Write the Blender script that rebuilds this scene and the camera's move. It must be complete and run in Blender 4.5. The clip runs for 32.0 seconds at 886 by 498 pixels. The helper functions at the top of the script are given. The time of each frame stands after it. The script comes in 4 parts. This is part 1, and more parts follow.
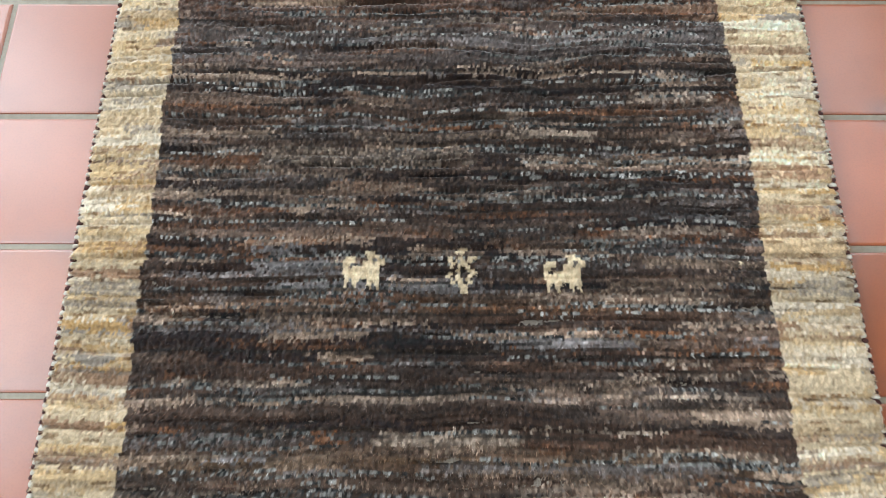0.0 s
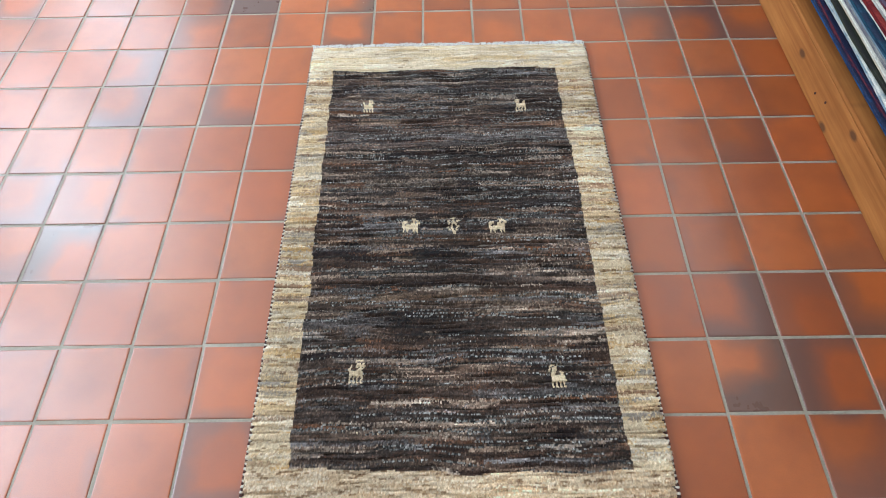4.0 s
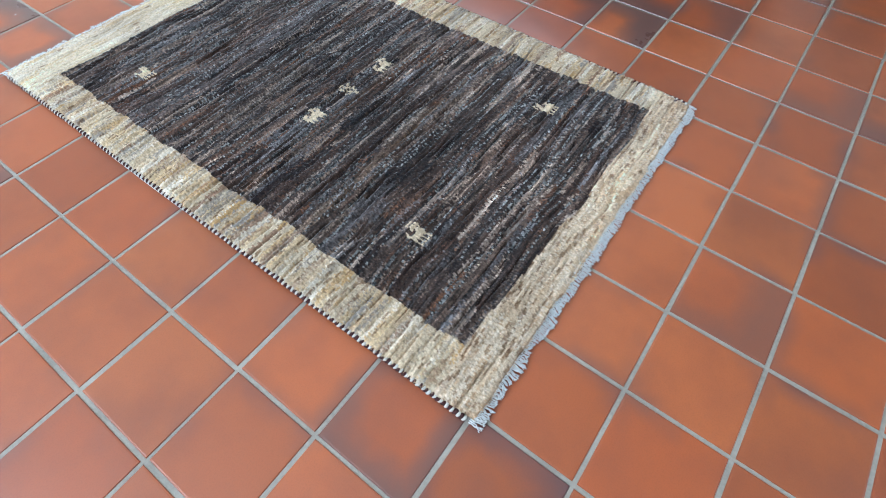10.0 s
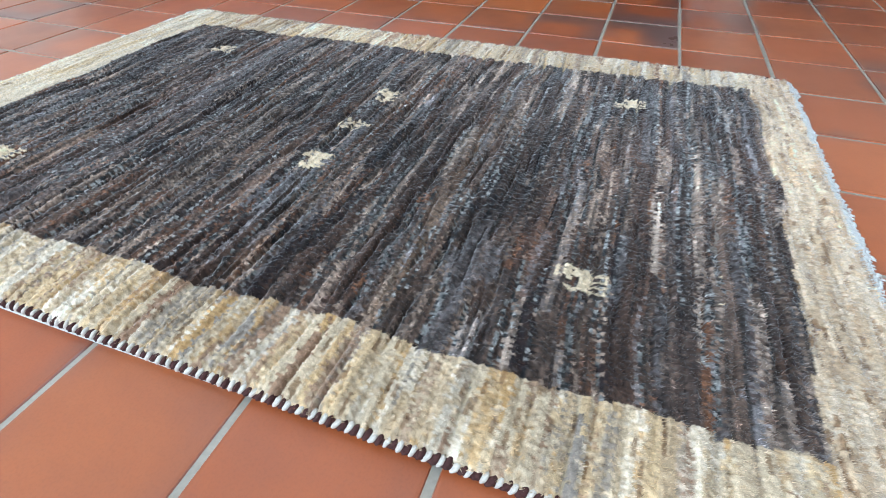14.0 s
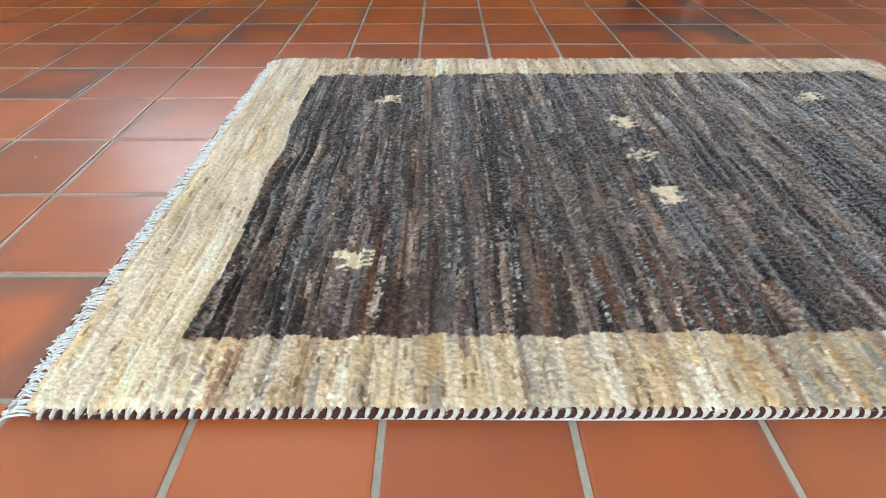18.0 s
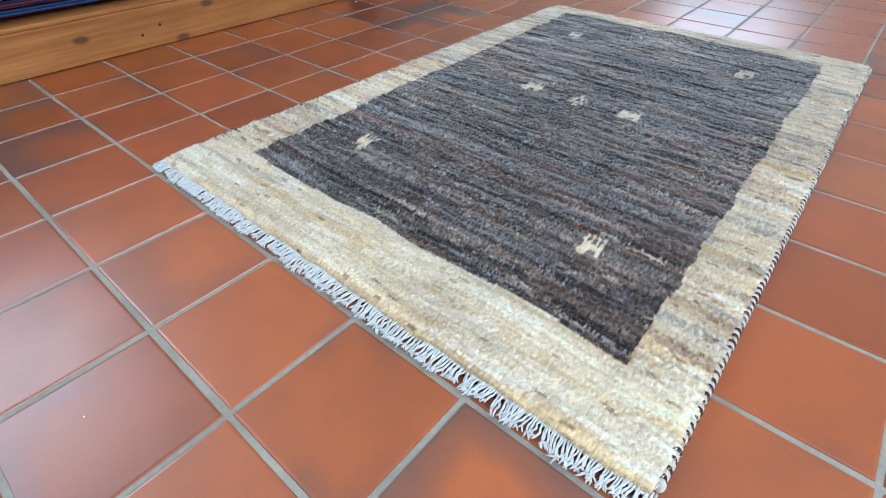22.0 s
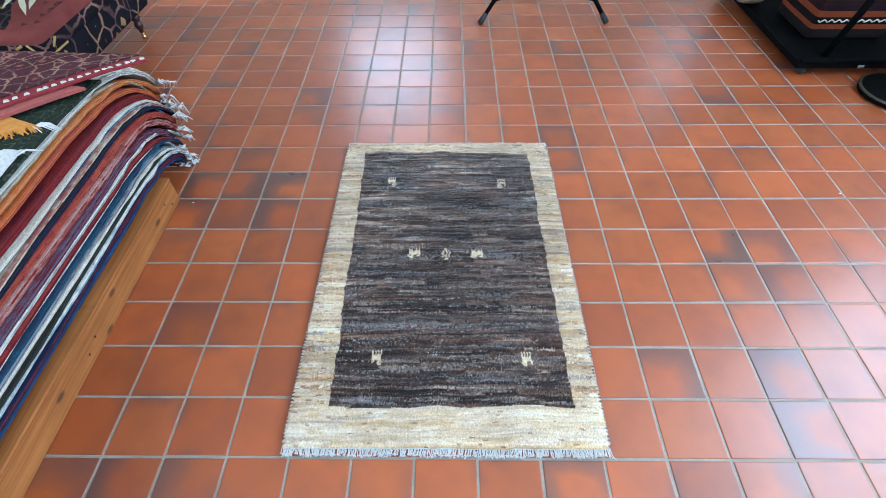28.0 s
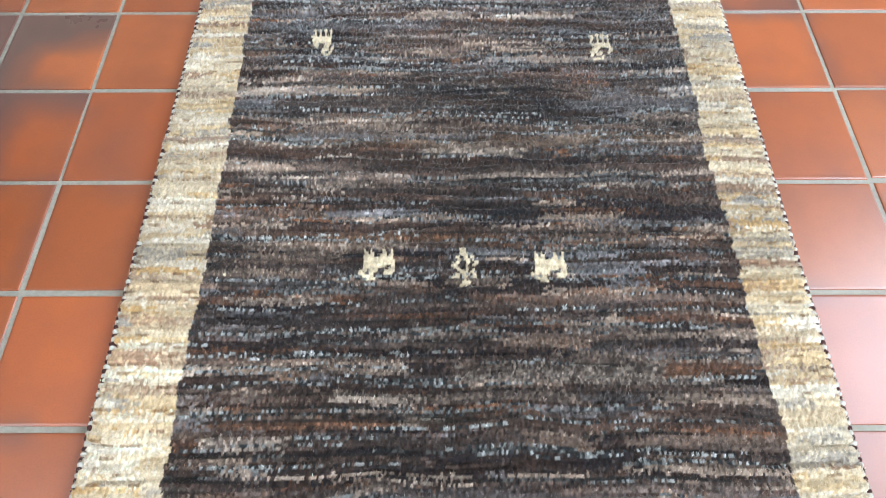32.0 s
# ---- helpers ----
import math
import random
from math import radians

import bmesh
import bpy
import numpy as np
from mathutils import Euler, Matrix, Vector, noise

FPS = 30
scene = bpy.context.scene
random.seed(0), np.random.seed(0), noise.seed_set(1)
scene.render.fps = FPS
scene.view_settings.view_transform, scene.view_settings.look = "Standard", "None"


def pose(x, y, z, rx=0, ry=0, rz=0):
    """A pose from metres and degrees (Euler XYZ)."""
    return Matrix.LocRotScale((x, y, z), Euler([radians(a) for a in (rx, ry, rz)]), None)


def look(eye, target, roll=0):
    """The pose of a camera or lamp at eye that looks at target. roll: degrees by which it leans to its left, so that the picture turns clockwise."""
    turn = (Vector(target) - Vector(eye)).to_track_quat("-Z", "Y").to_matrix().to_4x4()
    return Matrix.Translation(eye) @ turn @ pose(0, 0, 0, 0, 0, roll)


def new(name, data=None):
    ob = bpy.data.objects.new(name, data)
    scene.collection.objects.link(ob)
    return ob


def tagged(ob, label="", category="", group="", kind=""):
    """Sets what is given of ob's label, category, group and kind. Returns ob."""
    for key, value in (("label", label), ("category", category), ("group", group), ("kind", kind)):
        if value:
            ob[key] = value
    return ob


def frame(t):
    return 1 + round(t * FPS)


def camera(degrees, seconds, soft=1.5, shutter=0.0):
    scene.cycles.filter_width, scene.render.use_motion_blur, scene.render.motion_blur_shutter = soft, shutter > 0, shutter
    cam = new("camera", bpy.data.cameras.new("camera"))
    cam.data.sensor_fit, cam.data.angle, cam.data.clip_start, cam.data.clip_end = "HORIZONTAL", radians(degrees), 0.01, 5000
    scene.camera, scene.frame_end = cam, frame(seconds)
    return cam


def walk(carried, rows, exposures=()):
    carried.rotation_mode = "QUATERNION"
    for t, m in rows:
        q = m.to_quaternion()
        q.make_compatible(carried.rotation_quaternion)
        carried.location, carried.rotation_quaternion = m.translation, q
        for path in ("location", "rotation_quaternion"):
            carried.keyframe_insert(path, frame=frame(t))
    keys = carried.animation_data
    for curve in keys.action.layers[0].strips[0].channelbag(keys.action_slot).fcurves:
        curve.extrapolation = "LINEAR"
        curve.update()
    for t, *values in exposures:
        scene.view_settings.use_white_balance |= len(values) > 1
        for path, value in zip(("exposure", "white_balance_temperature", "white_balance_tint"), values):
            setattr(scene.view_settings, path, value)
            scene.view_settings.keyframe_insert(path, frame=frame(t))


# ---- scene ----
cam = camera(84.7, 32.0, soft=0.9)
PATH = [
    (0, (0.385, -0.768, 0.523), (0.377, -0.298, -1.421), -0.8),
    (0.5, (0.383, -0.788, 0.549), (0.372, -0.295, -1.389), -0.8),
    (1, (0.389, -0.844, 0.642), (0.381, -0.268, -1.273), -0.8),
    (1.5, (0.389, -0.923, 0.754), (0.38, -0.254, -1.131), -1.5),
    (2, (0.39, -0.996, 0.842), (0.378, -0.261, -1.018), -1.6),
    (2.5, (0.386, -1.079, 0.923), (0.369, -0.268, -0.905), -1.9),
    (3, (0.392, -1.165, 0.989), (0.378, -0.282, -0.806), -1.6),
    (3.5, (0.389, -1.211, 1.012), (0.372, -0.316, -0.776), -1.9),
    (5.5, (0.374, -1.468, 1.18), (0.379, -0.393, -0.506), -0.4),
    (6, (0.373, -1.453, 1.138), (0.369, -0.375, -0.547), -1.1),
    (6.5, (0.369, -1.45, 1.095), (0.37, -0.378, -0.593), -0.8),
    (7, (0.35, -1.456, 1.033), (0.355, -0.378, -0.652), -0.7),
    (7.5, (0.306, -1.444, 0.945), (0.386, -0.359, -0.733), -0.1),
    (8, (0.201, -1.465, 0.869), (0.414, -0.41, -0.817), -0.2),
    (8.5, (0.107, -1.452, 0.805), (0.498, -0.445, -0.878), 0.4),
    (9, (-0.008, -1.422, 0.759), (0.567, -0.491, -0.915), 0.8),
    (9.5, (-0.127, -1.404, 0.737), (0.644, -0.608, -0.928), 1.2),
    (10, (-0.186, -1.351, 0.709), (0.717, -0.708, -0.956), 1.3),
    (10.5, (-0.175, -1.292, 0.622), (0.787, -0.74, -1.043), 1.6),
    (11, (-0.164, -1.203, 0.522), (0.904, -0.681, -1.086), 1.4),
    (11.5, (-0.165, -1.155, 0.433), (1.054, -0.645, -1.068), 0.9),
    (12, (-0.162, -1.143, 0.387), (1.233, -0.627, -0.95), 1.1),
    (12.5, (-0.15, -1.126, 0.356), (1.28, -0.601, -0.94), 0.6),
    (13, (-0.158, -1.091, 0.343), (1.261, -0.571, -0.967), 0.5),
    (13.5, (-0.159, -1.062, 0.336), (1.263, -0.535, -0.968), 0.1),
    (14, (-0.167, -1.019, 0.34), (1.254, -0.493, -0.965), 0.0),
    (14.5, (-0.175, -0.956, 0.336), (1.253, -0.432, -0.963), -0.2),
    (15, (-0.179, -0.872, 0.336), (1.252, -0.359, -0.963), -0.3),
    (15.5, (-0.189, -0.804, 0.357), (1.249, -0.317, -0.946), -0.0),
    (17.5, (-0.215, -0.46, 0.365), (1.313, -0.348, -0.92), 0.3),
    (18, (-0.239, -0.37, 0.374), (1.288, -0.376, -0.918), 0.1),
    (18.5, (-0.244, -0.272, 0.385), (1.279, -0.407, -0.904), 0.1),
    (19, (-0.229, -0.197, 0.394), (1.271, -0.496, -0.896), 0.1),
    (19.5, (-0.215, -0.114, 0.402), (1.239, -0.559, -0.896), -0.2),
    (20, (-0.217, -0.017, 0.408), (1.181, -0.624, -0.887), 0.1),
    (20.5, (-0.201, 0.064, 0.416), (1.127, -0.677, -0.884), 0.0),
    (21, (-0.156, 0.129, 0.422), (1.08, -0.753, -0.881), -0.3),
    (21.5, (-0.08, 0.178, 0.417), (1.037, -0.855, -0.882), 0.1),
    (22, (0.001, 0.218, 0.418), (0.994, -0.941, -0.874), -0.1),
    (22.5, (0.062, 0.248, 0.426), (0.901, -1.028, -0.864), 0.4),
    (23, (0.097, 0.273, 0.439), (0.787, -1.092, -0.85), -0.3),
    (23.5, (0.132, 0.286, 0.458), (0.644, -1.15, -0.837), -0.2),
    (24, (0.214, 0.298, 0.45), (0.539, -1.201, -0.834), -0.2),
    (24.5, (0.286, 0.314, 0.456), (0.438, -1.21, -0.831), -0.4),
    (25, (0.339, 0.333, 0.491), (0.419, -1.196, -0.796), -0.2),
    (25.5, (0.373, 0.342, 0.565), (0.436, -1.163, -0.75), -0.7),
    (26, (0.368, 0.354, 0.739), (0.437, -1.069, -0.665), -0.8),
    (26.5, (0.368, 0.337, 0.958), (0.432, -0.987, -0.539), -1.0),
    (28.5, (0.402, 0.428, 1.297), (0.417, -0.884, -0.213), -0.7),
    (29, (0.404, 0.431, 1.298), (0.421, -0.885, -0.209), -0.9),
    (29.5, (0.407, 0.427, 1.298), (0.428, -0.882, -0.214), -0.9),
    (30, (0.421, 0.048, 1.079), (0.436, -1.071, -0.578), -0.7),
    (30.5, (0.425, -0.217, 0.845), (0.435, -1.178, -0.909), -0.7),
    (31, (0.424, -0.348, 0.703), (0.428, -1.213, -1.1), -0.4),
    (31.5, (0.426, -0.406, 0.637), (0.43, -1.225, -1.188), -0.4),
    (32, (0.429, -0.453, 0.581), (0.432, -1.233, -1.261), -0.3),
]
walk(cam, [(t, look(eye, target, roll)) for t, eye, target, roll in PATH], exposures=((0, 0.05, 7300, 13), (3, 0.05, 7100, 13), (6, 0.0, 6150, 11), (10, 0.06, 5950, 11), (12, 0.16, 6250, 11), (13, 0.25, 6150, 11), (15, 0.12, 6300, 11), (18, -0.13, 7000, 12), (20, -0.18, 6500, 11), (22, -0.11, 6050, 10), (25, -0.03, 5800, 9), (26, 0.0, 5700, 9), (29, 0.2, 5950, 10), (30, 0.28, 6450, 10), (31, 0.42, 6500, 11), (32, 0.47, 6500, 11)))

# ---- light ----
world = bpy.data.worlds.new("sky")
scene.world = world
world.use_nodes = True
wn = world.node_tree
sky = wn.nodes.new("ShaderNodeTexSky")
sky.sky_type, sky.sun_disc = "NISHITA", False
sky.sun_elevation, sky.sun_rotation = radians(48), radians(-60)
wn.nodes["Background"].inputs[1].default_value = 0.12
wn.links.new(sky.outputs[0], wn.nodes["Background"].inputs[0])
sun_data = bpy.data.lights.new("sun", "SUN")
sun_data.energy, sun_data.angle, sun_data.color = 2.0, radians(0.5), (1.0, 0.95, 0.88)
sun = new("sun", sun_data)
sun.matrix_world = look((-3, -3, 9), (3, 4.2, 0))


def window_light(name, centre, facing, w, h, power, colour):
    """Daylight standing in a window's opening."""
    d = bpy.data.lights.new(name, "AREA")
    d.shape, d.size, d.size_y, d.energy, d.color = "RECTANGLE", w, h, power, colour
    ob = new(name, d)
    ob.matrix_world = look(centre, Vector(centre) + Vector(facing))
    return ob


# ---- plan ----
PITCH = 0.16          # tile and joint
JOINT = 0.0066
X0, X1, Y0, Y1, ROOF = -2.24, 3.36, -3.84, 3.36, 3.4
DAY = (0.605, 0.81, 1.0)
# windows: centre along the wall, width, sill, head, power of the daylight in the opening
SIDE_WINDOWS = ((-0.85, 1.5, 0.95, 3.2, 112), (0.75, 1.3, 0.95, 3.2, 92), (2.3, 1.4, 0.95, 2.6, 60))
EAST_WINDOWS = ((1.15, 2.3, 0.9, 3.2, 148),)
BACK_WINDOWS = ((0.88, 0.90, 0.70, 1.75, 21), (-1.62, 0.45, 0.75, 1.5, 2.2))
for c, w, lo, hi, power in SIDE_WINDOWS:
    window_light("window_light", (X0 - 0.02, c, (lo + hi) / 2), (1, 0, 0), w - 0.1, hi - lo - 0.1, power, DAY)
for c, w, lo, hi, power in EAST_WINDOWS:
    window_light("window_light", (X1 + 0.02, c, (lo + hi) / 2), (-1, 0, 0), w - 0.1, hi - lo - 0.1, power, (0.62, 0.82, 1.0))
for c, w, lo, hi, power in BACK_WINDOWS:
    window_light("window_light", (c, Y0 - 0.02, (lo + hi) / 2), (0, 1, 0), w - 0.1, hi - lo - 0.1, power, DAY)


# ---- materials ----
class Graph:
    """A small helper that writes node trees."""

    def __init__(self, name):
        self.m = bpy.data.materials.new(name)
        self.m.use_nodes = True
        self.t = self.m.node_tree
        self.b = self.t.nodes["Principled BSDF"]

    def node(self, kind, **props):
        n = self.t.nodes.new(kind)
        for k, v in props.items():
            setattr(n, k, v)
        return n

    def put(self, socket, value):
        if isinstance(value, bpy.types.NodeSocket):
            self.t.links.new(value, socket)
        elif isinstance(value, (tuple, list)) and len(value) == 3 and socket.type == "RGBA":
            socket.default_value = (*value, 1)
        else:
            socket.default_value = value

    def math(self, op, a, b=0.0, c=None):
        n = self.node("ShaderNodeMath", operation=op)
        self.put(n.inputs[0], a), self.put(n.inputs[1], b)
        if c is not None:
            self.put(n.inputs[2], c)
        return n.outputs[0]

    def vec(self, op, a, b=None):
        n = self.node("ShaderNodeVectorMath", operation=op)
        self.put(n.inputs[0], a)
        if b is not None:
            self.put(n.inputs[1], b)
        return n.outputs[0]

    def mix(self, fac, a, b, blend="MIX"):
        n = self.node("ShaderNodeMix", data_type="RGBA", blend_type=blend)
        self.put(n.inputs[0], fac), self.put(n.inputs[6], a), self.put(n.inputs[7], b)
        return n.outputs[2]

    def ramp(self, fac, *stops):
        n = self.node("ShaderNodeValToRGB")
        e = n.color_ramp.elements
        while len(e) < len(stops):
            e.new(0.5)
        for el, (p, c) in zip(e, stops):
            el.position, el.color = p, (*(c if isinstance(c, tuple) else (c, c, c)), 1)
        self.put(n.inputs[0], fac)
        return n.outputs[0]

    def noise(self, vector, scale, detail=3.0, rough=0.55, out=0):
        n = self.node("ShaderNodeTexNoise")
        self.put(n.inputs["Vector"], vector), self.put(n.inputs["Scale"], scale)
        self.put(n.inputs["Detail"], detail), self.put(n.inputs["Roughness"], rough)
        return n.outputs[out]

    def position(self):
        return self.node("ShaderNodeNewGeometry").outputs["Position"]

    def local(self):
        return self.node("ShaderNodeTexCoord").outputs["Object"]

    def scaled(self, v, s):
        return self.vec("MULTIPLY", v, s)

    def bump(self, height, strength, distance):
        n = self.node("ShaderNodeBump")
        self.put(n.inputs["Strength"], strength), self.put(n.inputs["Distance"], distance), self.put(n.inputs["Height"], height)
        self.put(self.b.inputs["Normal"], n.outputs[0])

    def finish(self, colour, rough=0.6, metal=0.0, spec=0.5):
        self.put(self.b.inputs["Base Color"], colour), self.put(self.b.inputs["Roughness"], rough)
        self.put(self.b.inputs["Metallic"], metal), self.put(self.b.inputs["Specular IOR Level"], spec)
        return self.m


def tile_material(joined):
    """Red quarry tile with smoky flashing: alike for single tiles and for the joined ones."""
    g = Graph("quarry_tile_far" if joined else "quarry_tile")
    p = g.position()
    cell = g.scaled(p, (1 / PITCH, 1 / PITCH, 0))
    if joined:
        rnd = g.node("ShaderNodeNewGeometry").outputs["Random Per Island"]
        flag = g.math("MULTIPLY", g.math("LESS_THAN", rnd, 0.12), 0.75)
    else:
        rnd = g.node("ShaderNodeObjectInfo").outputs["Random"]
        flag = g.node("ShaderNodeAttribute", attribute_type="OBJECT", attribute_name="flash").outputs["Fac"]
    f = g.vec("SUBTRACT", g.vec("FRACTION", cell), (0.5, 0.5, 0))
    # where in the tile the flame left its clean patch
    off = g.node("ShaderNodeCombineXYZ")
    if joined:
        turn = g.math("MULTIPLY", rnd, 443.0)
        g.put(off.inputs[0], g.math("MULTIPLY", g.math("SINE", turn), 0.24))
        g.put(off.inputs[1], g.math("MULTIPLY", g.math("COSINE", turn), 0.24))
    else:
        for k, key in enumerate(("flash_x", "flash_y")):
            g.put(off.inputs[k], g.node("ShaderNodeAttribute", attribute_type="OBJECT", attribute_name=key).outputs["Fac"])
    warp = g.scaled(g.vec("SUBTRACT", g.noise(p, 8.0, 3.0, out=1), (0.5, 0.5, 0.5)), (0.62, 0.62, 0))
    d = g.node("ShaderNodeVectorMath", operation="LENGTH")
    g.put(d.inputs[0], g.vec("ADD", g.vec("SUBTRACT", f, off.outputs[0]), warp))
    corner = g.node("ShaderNodeSeparateXYZ")
    g.put(corner.inputs[0], g.vec("ADD", g.vec("SUBTRACT", f, off.outputs[0]), g.scaled(warp, (0.7, 0.7, 0))))
    square = g.math("MAXIMUM", g.math("ABSOLUTE", corner.outputs[0]), g.math("ABSOLUTE", corner.outputs[1]))
    spread = g.math("ADD", g.math("MULTIPLY", d.outputs["Value"], 0.45), g.math("MULTIPLY", square, 0.60))
    smoke = g.ramp(spread, (0.27, 0.0), (0.43, 0.55), (0.66, 0.95))
    smoke = g.math("MULTIPLY", smoke, flag)
    # smoke lines along the edges of some tiles
    sides = g.node("ShaderNodeSeparateXYZ")
    g.put(sides.inputs[0], g.vec("ADD", f, g.scaled(warp, (0.25, 0.25, 0))))
    rimmed = g.math("MAXIMUM", g.math("ABSOLUTE", sides.outputs[0]), g.math("ABSOLUTE", sides.outputs[1]))
    edge = g.math("MULTIPLY", g.ramp(rimmed, (0.30, 0.0), (0.50, 1.0)), g.ramp(g.noise(p, 5.3, 2.0), (0.50, 0.0), (0.68, 0.75)))
    stain = g.ramp(g.noise(p, 4.3, 2.0), (0.60, 0.0), (0.78, 0.30))
    smoke = g.math("MAXIMUM", smoke, g.math("MAXIMUM", edge, stain))
    hue = g.ramp(rnd, (0.0, (0.368, 0.081, 0.020)), (0.35, (0.402, 0.095, 0.025)), (0.65, (0.348, 0.073, 0.018)), (1.0, (0.422, 0.107, 0.030)))
    cloud = g.noise(p, 7.0, 4.0)
    clay = g.mix(g.ramp(cloud, (0.42, 0.0), (0.68, 0.55)), hue, (0.24, 0.058, 0.022))
    tone = g.math("FRACT", g.math("MULTIPLY", rnd, 57.3))
    clay = g.mix(1.0, clay, g.ramp(tone, (0.0, 0.80), (1.0, 1.10)), "MULTIPLY")
    speck = g.ramp(g.noise(p, 420.0, 2.0), (0.30, 0.90), (0.55, 1.0))
    clay = g.mix(1.0, clay, speck, "MULTIPLY")
    dark = g.mix(tone, g.mix(cloud, (0.070, 0.038, 0.042), (0.105, 0.050, 0.048)), g.mix(cloud, (0.095, 0.049, 0.040), (0.150, 0.076, 0.054)))
    colour = g.mix(smoke, clay, dark)
    rough = g.math("ADD", g.math("MULTIPLY", g.noise(p, 14.0, 4.0), 0.16), 0.34)
    rough = g.math("SUBTRACT", rough, g.math("MULTIPLY", smoke, 0.14))
    g.bump(g.math("ADD", g.math("MULTIPLY", g.noise(p, 26.0, 2.0), 0.6), g.math("MULTIPLY", g.noise(p, 300.0, 2.0), 0.03)), 0.22, 0.002)
    # a worn film of floor wax hazes the light
    g.put(g.b.inputs["Coat Weight"], 0.64), g.put(g.b.inputs["Coat Roughness"], 0.29)
    return g.finish(colour, rough, 0.0, 0.42)


def plain(name, a, b, scale=20.0, rough=0.7, bump=0.0, stretch=(1, 1, 1), metal=0.0, fine=6.0, spec=0.5):
    """A surface that drifts between two colours at a coarse and a fine scale."""
    g = Graph(name)
    v = g.scaled(g.local(), stretch)
    n = g.noise(v, scale, 4.0)
    k = g.noise(v, scale * fine, 2.0)
    t = g.ramp(g.math("ADD", g.math("MULTIPLY", n, 0.65), g.math("MULTIPLY", k, 0.35)), (0.32, 0.0), (0.68, 1.0))
    if bump:
        g.bump(k, 0.5, bump)
    return g.finish(g.mix(t, a, b), rough, metal, spec)


def yarn_material():
    """Wool whose colour comes knot by knot from the pile itself."""
    g = Graph("wool_pile")
    c = g.node("ShaderNodeAttribute", attribute_name="wool").outputs["Color"]
    n = g.ramp(g.noise(g.local(), 1100.0, 2.0), (0.3, 0.8), (0.7, 1.15))
    g.put(g.b.inputs["Sheen Weight"], 0.58), g.put(g.b.inputs["Sheen Roughness"], 0.34)
    return g.finish(g.mix(1.0, c, n, "MULTIPLY"), 0.80, 0.0, 0.22)


def wood_material(name, a, b):
    g = Graph(name)
    v = g.local()
    rings = g.noise(g.scaled(v, (60, 2.2, 60)), 1.0, 5.0, 0.6)
    sep, flat = g.node("ShaderNodeSeparateXYZ"), g.node("ShaderNodeCombineXYZ")
    g.put(sep.inputs[0], v)
    g.put(flat.inputs[0], g.math("MULTIPLY", sep.outputs[1], 4.4)), g.put(flat.inputs[1], g.math("MULTIPLY", sep.outputs[2], 9.0))
    knots = g.node("ShaderNodeTexVoronoi", voronoi_dimensions="2D")
    g.put(knots.inputs["Vector"], flat.outputs[0]), g.put(knots.inputs["Scale"], 1.0)
    knot = g.ramp(knots.outputs["Distance"], (0.05, 1.0), (0.10, 0.0))
    t = g.ramp(rings, (0.35, 0.0), (0.66, 1.0))
    c = g.mix(t, a, b)
    c = g.mix(g.math("MULTIPLY", g.ramp(g.noise(v, 5.0, 3.0), (0.4, 0.0), (0.7, 1.0)), 0.4), c, tuple(0.6 * q for q in a))
    c = g.mix(g.math("MULTIPLY", knot, 0.8), c, (0.07, 0.03, 0.015))
    g.bump(rings, 0.4, 0.002)
    return g.finish(c, 0.75, 0.0, 0.2)


def weave_material(name, ground, second, seed, rough=0.9):
    """Flat-woven wool: the ground colour with broken figures of the second, and a visible weft."""
    g = Graph(name)
    v = g.vec("ADD", g.local(), (0, 7.3 * seed, 0))
    fig = g.noise(g.scaled(v, (5, 26, 60)), 1.0, 2.0)
    long = g.noise(g.scaled(v, (2, 2.2, 90)), 1.0, 2.0)
    t = g.math("ADD", g.math("MULTIPLY", fig, 0.5), g.math("MULTIPLY", long, 0.5))
    c = g.mix(g.ramp(t, (0.47, 0.0), (0.58, 0.75)), ground, second)
    w = g.noise(g.scaled(v, (300, 260, 700)), 1.0, 2.0)
    c = g.mix(1.0, c, g.ramp(w, (0.3, 0.6), (0.7, 1.15)), "MULTIPLY")
    g.bump(w, 0.7, 0.003)
    return g.finish(c, rough, 0.0, 0.1)


